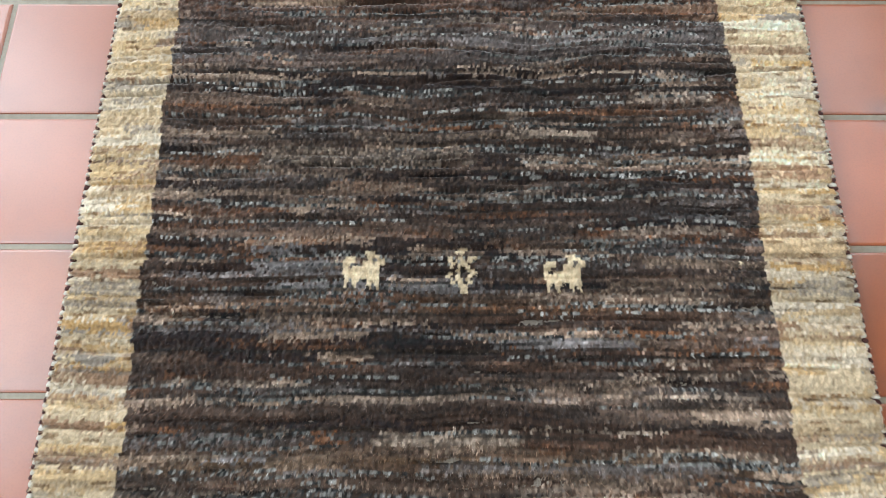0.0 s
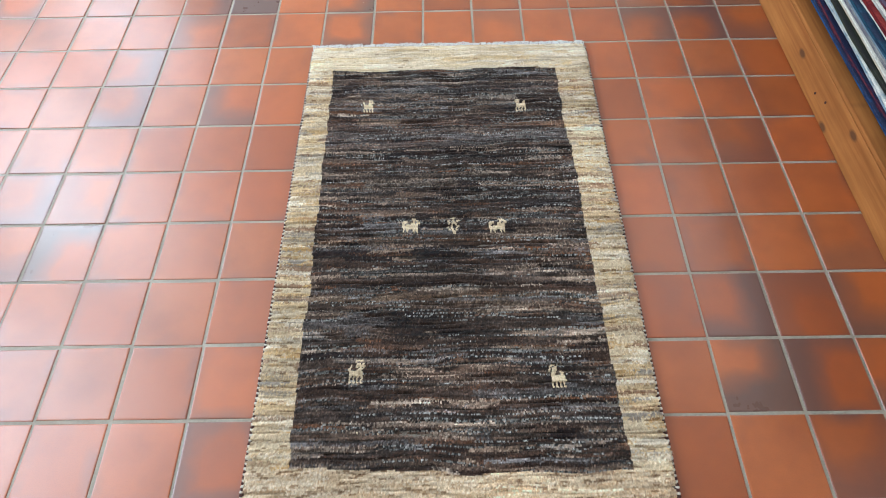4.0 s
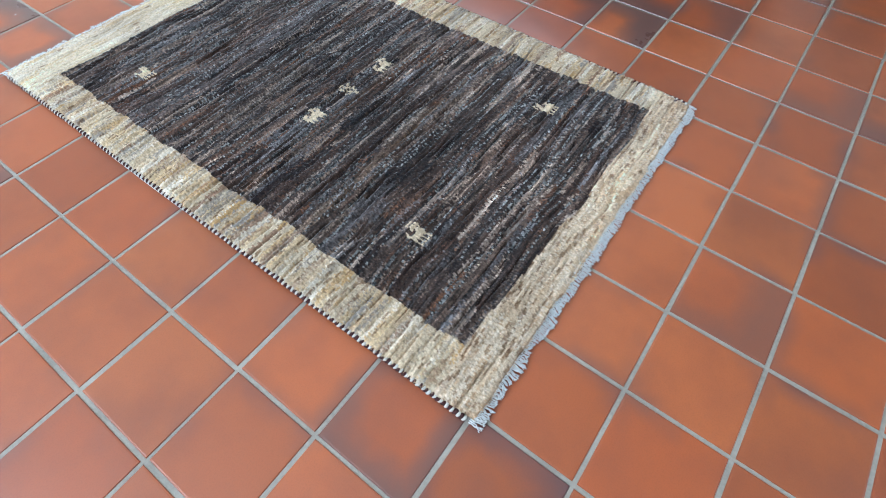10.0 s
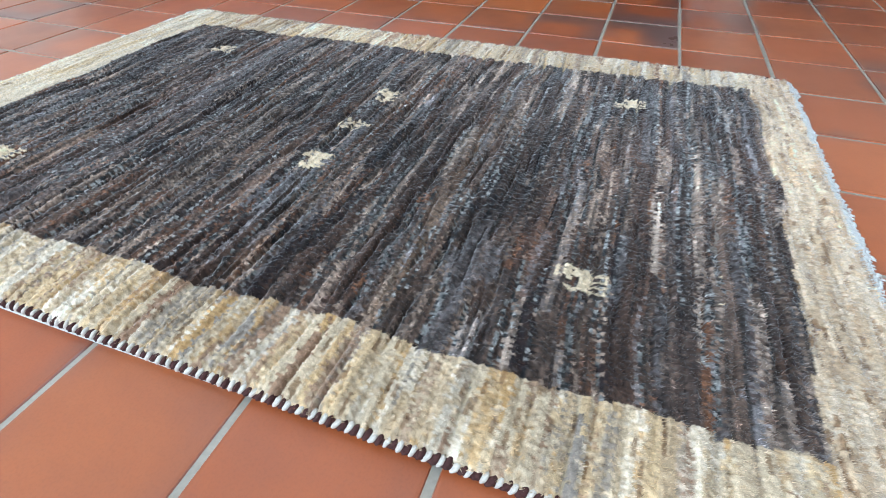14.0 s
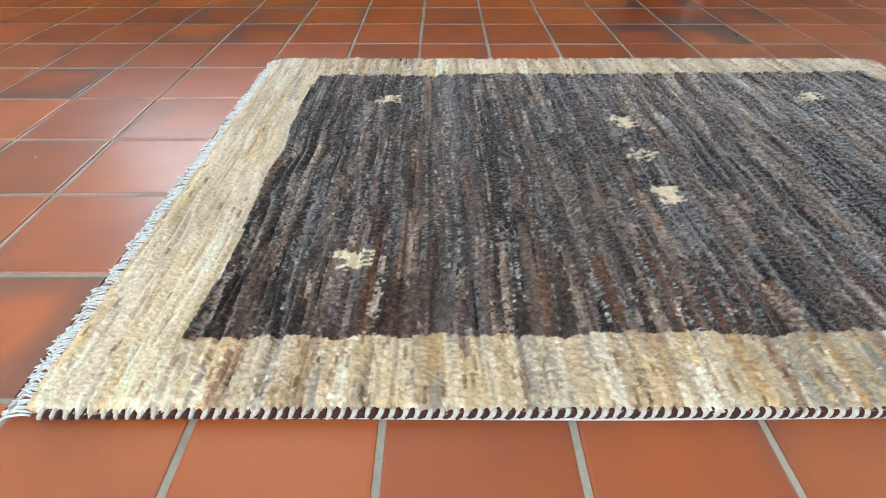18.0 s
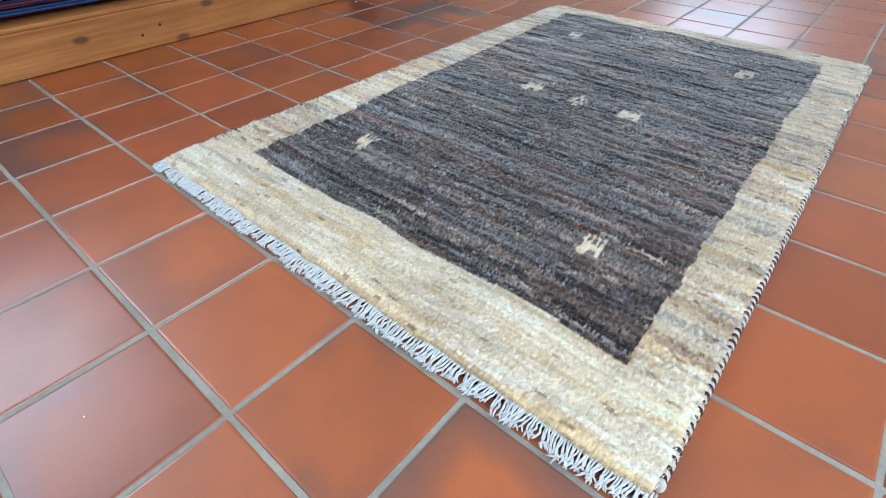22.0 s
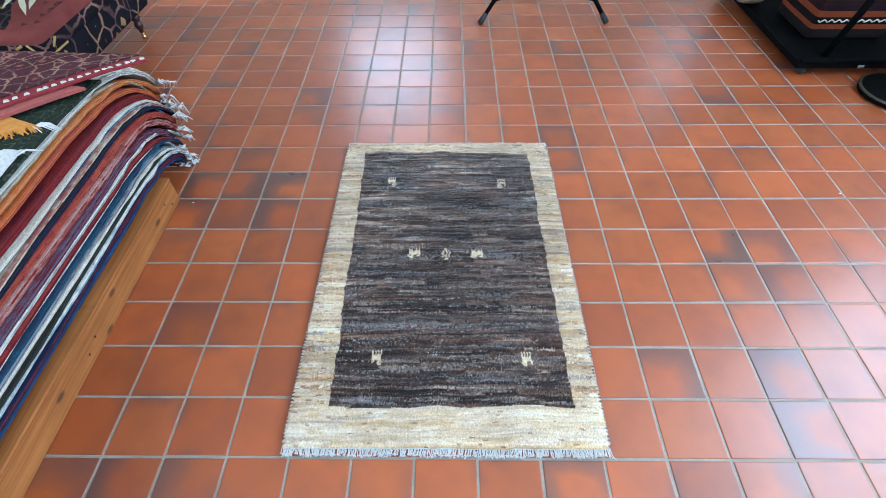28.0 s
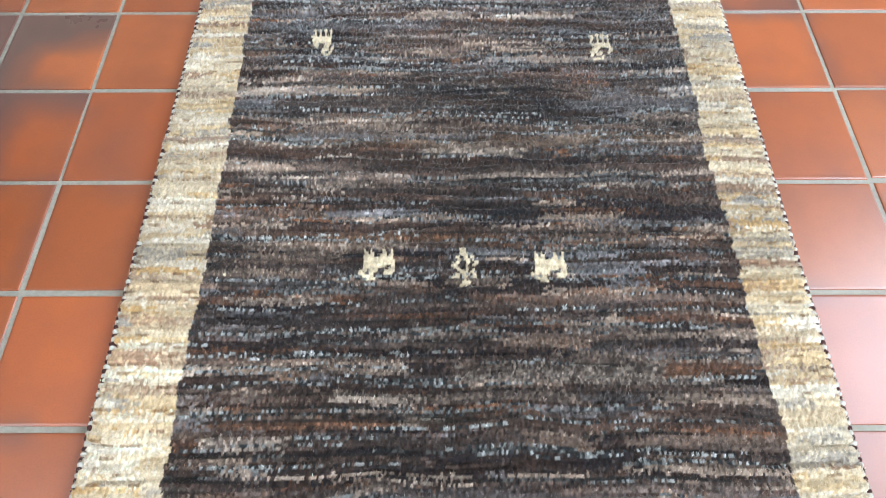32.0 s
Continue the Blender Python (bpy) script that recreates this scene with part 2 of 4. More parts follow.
def carpet_material(name, ground, figure, accent, scale=26.0):
    """Knotted carpet with a wandering lattice of small figures, drawn in steps like knots."""
    g = Graph(name)
    v = g.local()
    bent = g.vec("ADD", v, g.scaled(g.vec("SUBTRACT", g.noise(v, scale * 0.5, 2.0, out=1), (0.5, 0.5, 0.5)), (1.1 / scale, 1.1 / scale, 1.1 / scale)))
    step = g.node("ShaderNodeVectorMath", operation="SNAP")
    g.put(step.inputs[0], bent), g.put(step.inputs[1], (0.0045, 0.0045, 0.0045))
    cell = g.node("ShaderNodeTexVoronoi", feature="DISTANCE_TO_EDGE")
    g.put(cell.inputs["Vector"], step.outputs[0]), g.put(cell.inputs["Scale"], scale), g.put(cell.inputs["Randomness"], 0.75)
    inner = g.node("ShaderNodeTexVoronoi", distance="MANHATTAN")
    g.put(inner.inputs["Vector"], step.outputs[0]), g.put(inner.inputs["Scale"], scale), g.put(inner.inputs["Randomness"], 0.75)
    line = g.ramp(cell.outputs["Distance"], (0.030, 1.0), (0.055, 0.0))
    hue = g.noise(v, scale * 0.45, 1.0)
    line = g.math("MULTIPLY", line, g.ramp(hue, (0.36, 0.25), (0.50, 1.0)))
    dot = g.ramp(inner.outputs["Distance"], (0.26, 1.0), (0.30, 0.0))
    core = g.ramp(inner.outputs["Distance"], (0.10, 1.0), (0.13, 0.0))
    c = g.mix(line, ground, g.mix(g.ramp(hue, (0.48, 0.0), (0.52, 1.0)), figure, tuple(0.5 * p + 0.5 * q for p, q in zip(figure, accent))))
    c = g.mix(dot, c, g.mix(g.ramp(hue, (0.46, 0.0), (0.50, 1.0)), accent, ground))
    c = g.mix(core, c, figure)
    w = g.noise(v, 350.0, 2.0)
    c = g.mix(1.0, c, g.ramp(w, (0.3, 0.6), (0.7, 1.15)), "MULTIPLY")
    c = g.mix(1.0, c, g.ramp(g.noise(v, 6.0, 3.0), (0.3, 0.72), (0.7, 1.15)), "MULTIPLY")
    g.bump(w, 0.6, 0.003)
    return g.finish(c, 0.95, 0.0, 0.1)


TILE, TILE_FAR = tile_material(False), tile_material(True)
GROUT = plain("cement_grout", (0.210, 0.180, 0.142), (0.355, 0.308, 0.248), 9.0, 0.9, 0.001, fine=20.0)
PLASTER = plain("white_plaster", (0.50, 0.46, 0.40), (0.58, 0.54, 0.47), 3.0, 0.9, 0.001)
CEIL = plain("ceiling_paint", (0.66, 0.61, 0.54), (0.74, 0.69, 0.62), 2.0, 0.9)
FRAME = plain("window_paint", (0.70, 0.69, 0.66), (0.80, 0.79, 0.77), 6.0, 0.5)
WOOL = yarn_material()
BACKING = plain("rug_backing", (0.10, 0.08, 0.07), (0.32, 0.27, 0.22), 60.0, 0.95)
COTTON = plain("cotton_warp", (0.45, 0.435, 0.41), (0.68, 0.66, 0.63), 160.0, 0.95, spec=0.2)
DARKYARN = plain("dark_brown_yarn", (0.036, 0.014, 0.012), (0.085, 0.034, 0.030), 220.0, 0.95, 0.001, spec=0.2)
WHITEYARN = plain("white_yarn", (0.44, 0.39, 0.33), (0.66, 0.60, 0.52), 220.0, 0.95, 0.001, spec=0.2)
PINE = wood_material("worn_pine", (0.25, 0.080, 0.019), (0.40, 0.148, 0.040))
BLACKMETAL = plain("black_lacquered_metal", (0.002, 0.002, 0.002), (0.005, 0.0055, 0.0055), 30.0, 0.6, spec=0.03)
RUBBER = plain("black_rubber", (0.012, 0.012, 0.012), (0.03, 0.03, 0.03), 60.0, 0.85)
BRASS = plain("worn_brass", (0.55, 0.36, 0.12), (0.75, 0.55, 0.25), 40.0, 0.3, metal=1.0)
BRONZE = plain("dark_bronze", (0.05, 0.042, 0.030), (0.11, 0.095, 0.07), 40.0, 0.45, metal=0.6)
DARKWOOD = plain("dark_turned_wood", (0.020, 0.008, 0.008), (0.06, 0.022, 0.02), 40.0, 0.3)
STONE = plain("fallen_paint_chip", (0.7, 0.7, 0.68), (0.85, 0.85, 0.83), 50.0, 0.8)


# ---- mesh helpers ----
def link_mesh(name, bm, material, smooth=False):
    me = bpy.data.meshes.new(name)
    bm.to_mesh(me)
    bm.free()
    if smooth:
        for p in me.polygons:
            p.use_smooth = True
    me.materials.append(material)
    return new(name, me)


def part(name, bm, material, parent, label="", smooth=False):
    ob = link_mesh(name, bm, material, smooth)
    ob.parent = parent
    if label:
        tagged(ob, label)
    return ob


def thing(name, label, category, group="", kind="", at=(0, 0, 0)):
    ob = new(name)
    ob.empty_display_size = 0.05
    ob.location = at
    return tagged(ob, label, category, group, kind)


def box(bm, lo, hi, bevel=0.0, segments=2):
    c, s = (Vector(lo) + Vector(hi)) / 2, Vector(hi) - Vector(lo)
    r = bmesh.ops.create_cube(bm, size=1, matrix=Matrix.Translation(c) @ Matrix.Diagonal((*s, 1)))
    if bevel:
        edges = {e for v in r["verts"] for e in v.link_edges}
        bmesh.ops.bevel(bm, geom=list(edges), offset=bevel, segments=segments, profile=0.6, affect="EDGES")
    return bm


def boxed(lo, hi, bevel=0.0, segments=2):
    return box(bmesh.new(), lo, hi, bevel, segments)


def tube(bm, points, radii, sides=8, caps=True):
    """A tube through points, with a radius at each."""
    rings = []
    for k, p in enumerate(points):
        p = Vector(p)
        a, b = Vector(points[max(k - 1, 0)]), Vector(points[min(k + 1, len(points) - 1)])
        d = (b - a).normalized()
        u = d.orthogonal().normalized() if k == 0 else (rings_u - d * rings_u.dot(d)).normalized()
        rings_u = u
        w = d.cross(u)
        rings.append([bm.verts.new(p + radii[k] * (math.cos(q) * u + math.sin(q) * w)) for q in (2 * math.pi * s / sides for s in range(sides))])
    for r0, r1 in zip(rings, rings[1:]):
        for s in range(sides):
            bm.faces.new((r0[s], r0[(s + 1) % sides], r1[(s + 1) % sides], r1[s]))
    if caps:
        bm.faces.new(rings[0][::-1]), bm.faces.new(rings[-1])
    return bm


def lathe(profile, sides=20):
    """A turned form from pairs of height and radius."""
    return tube(bmesh.new(), [(0, 0, z) for z, _ in profile], [r for _, r in profile], sides)


# ---- room ----
def wall(name, axis, at, thick, lo, hi, openings):
    """A wall along one axis with window openings cut right through, built of butted blocks."""
    bm = bmesh.new()
    spans, k = [], lo
    for c, w, sill, head, _ in sorted(openings):
        spans += [(k, c - w / 2, 0, ROOF), (c - w / 2, c + w / 2, 0, sill), (c - w / 2, c + w / 2, head, ROOF)]
        k = c + w / 2
    spans.append((k, hi, 0, ROOF))
    for a, b, z0, z1 in spans:
        if axis == "y":
            box(bm, (min(at, at + thick), a, z0), (max(at, at + thick), b, z1))
        else:
            box(bm, (a, min(at, at + thick), z0), (b, max(at, at + thick), z1))
    return tagged(link_mesh(name, bm, PLASTER), "plain cream plastered wall of the shop", "wall", kind="structure")


wall("wall_west", "y", X0, -0.25, Y0, Y1, SIDE_WINDOWS)
wall("wall_east", "y", X1, 0.25, Y0, Y1, EAST_WINDOWS)
wall("wall_south", "x", Y0, -0.25, X0 - 0.25, X1 + 0.25, BACK_WINDOWS)
wall("wall_north", "x", Y1, 0.25, X0 - 0.25, X1 + 0.25, ())
tagged(link_mesh("ceiling", boxed((X0 - 0.25, Y0 - 0.25, ROOF), (X1 + 0.25, Y1 + 0.25, ROOF + 0.2)), CEIL), "plain pale painted ceiling", "ceiling", kind="structure")


def window(name, axis, at, c, w, sill, head, out):
    """Frame bars and a mullion set in an opening, beyond its daylight."""
    top = thing(name, "white painted window in the plastered wall", "window", kind="structure")
    q = at + (0.12 if out > 0 else -0.12)
    bars = [(c - w / 2, c - w / 2 + 0.05, sill, head), (c + w / 2 - 0.05, c + w / 2, sill, head),
            (c - w / 2 + 0.05, c + w / 2 - 0.05, sill, sill + 0.05), (c - w / 2 + 0.05, c + w / 2 - 0.05, head - 0.05, head)]
    for a, b, z0, z1 in bars:
        lo, hi = ((q, a, z0), (q + 0.05, b, z1)) if axis == "y" else ((a, q, z0), (b, q + 0.05, z1))
        part("window_frame", boxed(lo, hi, 0.004), FRAME, top)
    return top


for n, (c, w, lo, hi, _) in enumerate(SIDE_WINDOWS):
    window(f"window_{n + 1}", "y", X0, c, w, lo, hi, -1)
for n, (c, w, lo, hi, _) in enumerate(EAST_WINDOWS):
    window(f"window_{n + 6}", "y", X1, c, w, lo, hi, 1)
for n, (c, w, lo, hi, _) in enumerate(BACK_WINDOWS):
    window(f"window_{n + 4}", "x", Y0, c, w, lo, hi, -1)

floor = tagged(link_mesh("floor", boxed((X0, Y0, -0.08), (X1, Y1, -0.0018)), GROUT), "red quarry tile floor with grey cement joints", "floor", kind="structure")

# ---- the hand-knotted rug ----
RX0, RX1, RY0, RY1 = -0.0168, 0.8195, -1.288, -0.022      # the pile's outline
COLS, ROWS = 320, 372
PILE = 0.0152         # height of the pile
KNOT_X, KNOT_Y = (RX1 - RX0) / COLS, (RY1 - RY0) / ROWS
GOAT_MID = (".........####....", "..........#####..", ".####.....##..###", "#####...####.####", "###.....#######..", "##..###########..", "###############..", "###############..", ".##############..", ".##.###...#####..", ".#..##....##.##..", ".#...#.....#..#..")
GOAT_HORNED = ("......####...", "......#####..", "#.....##.###.", "##....#####..", "##....####...", ".##########..", ".##########..", ".##########..", ".##########..", ".##.#..##.##.", ".#..#..#..#..", ".#..#..#..#..", ".##.##.##.##.")
GOAT_CURLED = (".####........", "..####.......", "##.##.....##.", ".#####...###.", "..###....##..", "..##########.", "..##########.", "..##########.", "..##########.", ".##.##..#.##.", ".#..#..#...#.", ".#..#..#..##.", ".##.##.##.##.")
GOAT_TALL = ("......######..", "......#.......", ".......###.##.", "..#...########", ".##...##.##.#.", "##......####..", "##.....####...", ".###########..", ".###########..", ".###########..", ".##.##.##.##..", ".#..#..#...#..", ".#..#..#..##..", ".#..#..#..#...", ".##.##.##.##..")
GOAT_WIDE = ("..####........", ".##..##.......", ".#.####.......", "##.####.......", "#..###...##...", "..####...###..", "..###.....##..", "..###########.", "..###########.", "..###########.", "..############", "..##.##.##.##.", "..#..#..#..#..", "..#..#..#..#..", "..##.##.##.##.")
TREE = ("......####......", ".....####.......", ".......#........", "..##..##..####..", "..##.#.##.##....", "...##.####......", "...#..#..##.....", ".....##...###...", "..##..#....###..", ".##..##...##....", "...#.###.##.....", "...##.##..##....", "......####......", ".......###......", ".......###......")
MOTIFS = ((GOAT_MID, 0.298, -0.671), (TREE, 0.405, -0.671), (GOAT_MID, 0.513, -0.676),
          (GOAT_HORNED, 0.171, -0.277), (GOAT_CURLED, 0.602, -0.280), (GOAT_TALL, 0.190, -1.030), (GOAT_WIDE, 0.616, -1.046))


def smooth_noise(rng, n, step):
    k = rng.normal(size=n // step + 3)
    return np.interp(np.arange(n) / step, np.arange(len(k)), k)


def streaks(rng, palette, weights, mean_run, rows_each, mixed=0.0):
    """Knot colours laid in runs of yarn along the rows, each lot lasting a few rows; mixed: the share of runs spun from two wools."""
    out = np.zeros((ROWS, COLS, 3))
    pal = np.array(palette)
    j = 0
    while j < ROWS:
        depth = 1 + rng.poisson(rows_each)
        x = -int(rng.integers(30))
        while x < COLS:
            run = int(8 + rng.exponential(mean_run))
            a, b = pal[rng.choice(len(pal), p=weights)], pal[rng.choice(len(pal)) if rng.random() < 0.5 else 0]
            lo, hi = max(x, 0), min(x + run, COLS)
            if hi > lo:
                if rng.random() < mixed:
                    pick = rng.random((min(depth, ROWS - j), hi - lo, 1)) < 0.45
                    out[j:j + depth, lo:hi] = np.where(pick, 0.62 * b + 0.38 * a, 0.85 * a + 0.15 * b)
                else:
                    out[j:j + depth, lo:hi] = a
            x += run
        j += depth
    return out


def build_rug():
    rng = np.random.default_rng(11)
    dark = streaks(rng, ((0.026, 0.016, 0.012), (0.060, 0.040, 0.031), (0.115, 0.090, 0.076), (0.048, 0.040, 0.038), (0.25, 0.215, 0.185), (0.13, 0.070, 0.040), (0.15, 0.160, 0.178), (0.34, 0.315, 0.285)),
                   (0.23, 0.22, 0.20, 0.11, 0.10, 0.05, 0.07, 0.02), 26, 0.9, 0.8)
    light = streaks(rng, ((0.63, 0.55, 0.42), (0.70, 0.66, 0.58), (0.58, 0.40, 0.20), (0.37, 0.345, 0.32), (0.40, 0.27, 0.19), (0.56, 0.45, 0.31), (0.64, 0.51, 0.33)),
                    (0.29, 0.16, 0.10, 0.10, 0.10, 0.13, 0.12), 26, 0.9, 0.75)
    pale = streaks(rng, ((0.70, 0.60, 0.44), (0.74, 0.66, 0.53), (0.69, 0.55, 0.35), (0.56, 0.51, 0.44), (0.78, 0.73, 0.64)), (0.30, 0.30, 0.11, 0.06, 0.23), 26, 1.0, 0.7)
    wheat = streaks(rng, ((0.64, 0.52, 0.38), (0.69, 0.59, 0.46), (0.56, 0.41, 0.27), (0.40, 0.29, 0.21), (0.72, 0.64, 0.53)), (0.32, 0.28, 0.14, 0.07, 0.19), 6, 0.2, 0.7)
    y = RY0 + (np.arange(ROWS) + 0.5) * KNOT_Y
    x = RX0 + (np.arange(COLS) + 0.5) * KNOT_X
    # bands of rust, blue and smoke across the dark ground
    for centre, width, tint, k in ((-0.345, 0.026, (0.17, 0.085, 0.045), 0.5), (-0.385, 0.030, (0.17, 0.18, 0.20), 0.6), (-0.21, 0.03, (0.07, 0.07, 0.08), 0.4), (-0.50, 0.03, (0.075, 0.060, 0.052), 0.5),
                                   (-0.60, 0.05, (0.048, 0.044, 0.048), 0.45), (-0.80, 0.012, (0.15, 0.14, 0.135), 0.4), (-0.86, 0.012, (0.11, 0.078, 0.048), 0.5), (-0.93, 0.04, (0.060, 0.045, 0.038), 0.4), (-1.12, 0.02, (0.075, 0.066, 0.064), 0.5), (-0.705, 0.008, (0.15, 0.105, 0.07), 0.5)):
        w = (k * np.exp(-((y - centre) / width) ** 2))[:, None, None] * (0.6 + 0.8 * rng.random((ROWS, 1, 1)))
        patchy = np.clip(0.6 + 0.5 * np.stack([smooth_noise(rng, COLS, 24) for _ in range(ROWS)]), 0, 1)[:, :, None]
        dark = dark * (1 - w * patchy) + np.array(tint) * w * patchy
    # the field's edges run a little askew and uneven
    left = 0.057 + (-0.126 - y) * 0.0100 + 0.0022 * smooth_noise(rng, ROWS, 9)
    right = 0.716 + (-0.126 - y) * 0.0215 + 0.0022 * smooth_noise(rng, ROWS, 9) + np.where((y < -0.44) & (y > -0.62), 0.003, 0)
    top = np.interp(x, (0.06, 0.72), (-0.128, -0.124)) + 0.0020 * smooth_noise(rng, COLS, 30)
    low = np.interp(x, (0.07, 0.74), (-1.215, -1.228)) + 0.0022 * smooth_noise(rng, COLS, 40)
    X, Y = np.meshgrid(x, y)
    field = (X > left[:, None]) & (X < right[:, None]) & (Y < top[None]) & (Y > low[None])
    ends = (Y >= top[None])[:, :, None]
    colour = np.where(ends, pale, np.where((Y <= low[None])[:, :, None], wheat, light))
    colour = np.where(field[:, :, None], dark, colour)
    ivory = np.array((0.76, 0.67, 0.51))
    motif = np.zeros((ROWS, COLS), bool)
    for rows, cx, cy in MOTIFS:
        for r, line in enumerate(rows):
            for c, mark in enumerate(line):
                if mark == "#":
                    i = int(round((cx - RX0) / KNOT_X - len(line) / 2 + c))
                    j = int(round((cy - RY0) / KNOT_Y + len(rows) / 2 - r))
                    motif[j, i] = True
    for cx, cy in ((0.20, -1.15), (0.70, -0.66), (0.24, -1.155)):      # stray pale knots
        motif[int((cy - RY0) / KNOT_Y), int((cx - RX0) / KNOT_X)] = True
    colour = np.where(motif[:, :, None], ivory, colour)
    # the yarn lots run into one another at their edges
    jj = np.clip(np.arange(ROWS)[:, None] + rng.choice((-1, 0, 0, 0, 0, 0, 0, 1), size=(ROWS, COLS)), 0, ROWS - 1)
    ii = np.clip(np.arange(COLS)[None] + np.rint(4 * np.stack([smooth_noise(rng, COLS, 3) for _ in range(ROWS)]) + 1.5 * rng.normal(size=(ROWS, COLS))).astype(int), 0, COLS - 1)
    swapped = colour[jj, ii]
    same = (field[jj, ii] == field) & ~motif & ~motif[jj, ii] & (ends[:, :, 0][jj, ii] == ends[:, :, 0])
    colour = np.where(same[:, :, None], swapped, colour)
    # each knot differs a little, and pale kemp fibres fleck the dark wool
    def woven(along, across):
        """Noise that runs along the rows: correlated over some knots one way and some rows the other."""
        k = rng.normal(size=(int(ROWS / across) + 3, int(COLS / along) + 3))
        k = np.stack([np.interp(np.arange(COLS) / along + rng.random(), np.arange(k.shape[1]), q) for q in k])
        return np.stack([np.interp(np.arange(ROWS) / across, np.arange(len(k)), q) for q in k.T], 1)

    # rows differ as yarn lots do, with the grooves' shade put into the colour
    row_lot_shade = np.exp(0.28 * woven(30, 1.3) + 0.24 * woven(8, 0.9) + 0.20 * woven(70, 8) + 0.08 * smooth_noise(rng, ROWS, 3)[:, None])[:, :, None]
    colour = np.where(field[:, :, None] & ~motif[:, :, None], 0.075 * (colour / 0.075) ** 1.08 * row_lot_shade * np.array((0.97, 0.785, 0.68)), colour * (colour.mean(2, keepdims=True) / 0.5) ** 0.25 * (0.40 + 0.60 * row_lot_shade ** 0.6) * np.array((0.90, 0.785, 0.685)))
    spread = np.where(field & ~motif, 0.40, 0.18)[:, :, None]
    colour = colour * (1 + spread * (2 * rng.random((ROWS, COLS, 1)) - 1))
    # single rows of salt-and-pepper yarn, and long dark lines that paint shade in furrows
    for _ in range(380):
        j, i, run = rng.integers(4, ROWS - 4), rng.integers(0, COLS), int(18 + rng.exponential(42))
        span = slice(i, min(i + run, COLS))
        lane = np.clip(j + np.rint(0.6 * smooth_noise(rng, COLS, 14)).astype(int), 0, ROWS - 1)[span]
        cols = np.arange(COLS)[span]
        ok = (field & ~motif)[lane, cols]
        pick = rng.random(len(ok))
        yarn = rng.uniform(0.13, 0.34) * np.array((1.0, 0.95, 0.88))
        colour[lane, cols] = np.where((ok & (pick < 0.40))[:, None], yarn * (0.5 + 0.8 * rng.random((len(ok), 1))), np.where((ok & (pick > 0.75))[:, None], 0.024, colour[lane, cols]))
    for _ in range(150):
        j, i, run = rng.integers(4, ROWS - 4), rng.integers(0, COLS), int(30 + rng.exponential(50))
        span = slice(i, min(i + run, COLS))
        colour[j, span] = np.where((field & ~motif)[j, span][:, None], colour[j, span] * 0.3 + np.array((0.010, 0.007, 0.005)), colour[j, span])
    fleck = (rng.random((ROWS, COLS)) < 0.03) & field & ~motif
    colour = np.where(fleck[:, :, None], colour * 1.5 + 0.03, colour)
    smut = rng.random((ROWS, COLS)) < np.where(ends[:, :, 0], 0.0030, np.where(Y <= low[None], 0.014, 0.009))
    for _ in range(5):      # brown hairs spun into the pale wool, in short dashes
        smut |= np.roll(smut, 1, 1) & (rng.random((ROWS, COLS)) < 0.8)
    smut &= ~field & ~motif
    colour = np.where(smut[:, :, None], colour * np.array((0.52, 0.44, 0.38)), colour)
    drift = 1 + 0.10 * np.stack([smooth_noise(rng, COLS, 50) for _ in range(4)]).repeat(ROWS // 4 + 1, 0)[:ROWS]
    colour = np.clip(colour * drift[:, :, None], 0.008, 0.85)

    # tufts: rows of pile stand in uneven ridges, and all lean towards the low end
    wavy = woven(12, 1.3)
    h = PILE + 0.0011 * woven(26, 2.2) + 0.0008 * wavy + 0.0009 * rng.normal(size=(ROWS, COLS)) + 0.0008 * motif
    h -= 0.0075 * np.clip(woven(24, 0.9) - 0.40, 0, 1)      # broken furrows between the rows
    calm = np.where(ends[:, :, 0], 0.45, np.where(field, 1.0, 0.8))      # the end borders lie smoother
    h = PILE + (h - PILE) * calm
    rim = np.minimum(np.minimum(X - RX0, RX1 - X), np.minimum(Y - RY0, RY1 - Y))
    h -= 0.005 * np.clip(1 - rim / 0.012, 0, 1) ** 2
    bulge = np.where(X > 0.4, 1, -1) * 0.0026 * np.clip(1 - np.minimum(X - RX0, RX1 - X) / 0.010, 0, 1)
    edge_x = bulge + 0.0013 * np.clip(1 - np.minimum(X - RX0, RX1 - X) / 0.05, 0, 1) * np.interp(Y, y, smooth_noise(rng, ROWS, 7)) * np.where(X > 0.4, 1, -1)
    # rounded corners, and the ends bulge over the fringe
    near_x, near_y = np.minimum(X - RX0, RX1 - X), np.minimum(Y - RY0, RY1 - Y)
    round_off = np.clip(1 - near_x / 0.035, 0, 1) * np.clip(1 - near_y / 0.035, 0, 1)
    edge_x -= np.where(X > 0.4, 1, -1) * 0.004 * round_off
    edge_y = np.where(Y > -0.65, 1, -1) * (0.0034 * np.clip(1 - near_y / 0.010, 0, 1) * (1 + 0.5 * np.interp(X, x, smooth_noise(rng, COLS, 9))) - 0.004 * round_off)
    # the rows of knots wander a little
    lanes = np.stack([smooth_noise(rng, COLS, 28) for _ in range(ROWS // 20 + 2)])
    at = np.arange(ROWS) / 20
    k0, part_way = at.astype(int), (at % 1)[:, None]
    edge_y = edge_y + 0.0026 * np.clip(near_y / 0.04, 0, 1) * (lanes[k0] * (1 - part_way) + lanes[k0 + 1] * part_way)
    # a close nap: two points of surface to a knot each way, domed over every knot
    fx, fy = 2 * COLS, 2 * ROWS
    gx, gy = (np.arange(fx) + 0.5) / 2, (np.arange(fy) + 0.5) / 2
    ix, iy = np.minimum(gx.astype(int), COLS - 1), np.minimum(gy.astype(int), ROWS - 1)
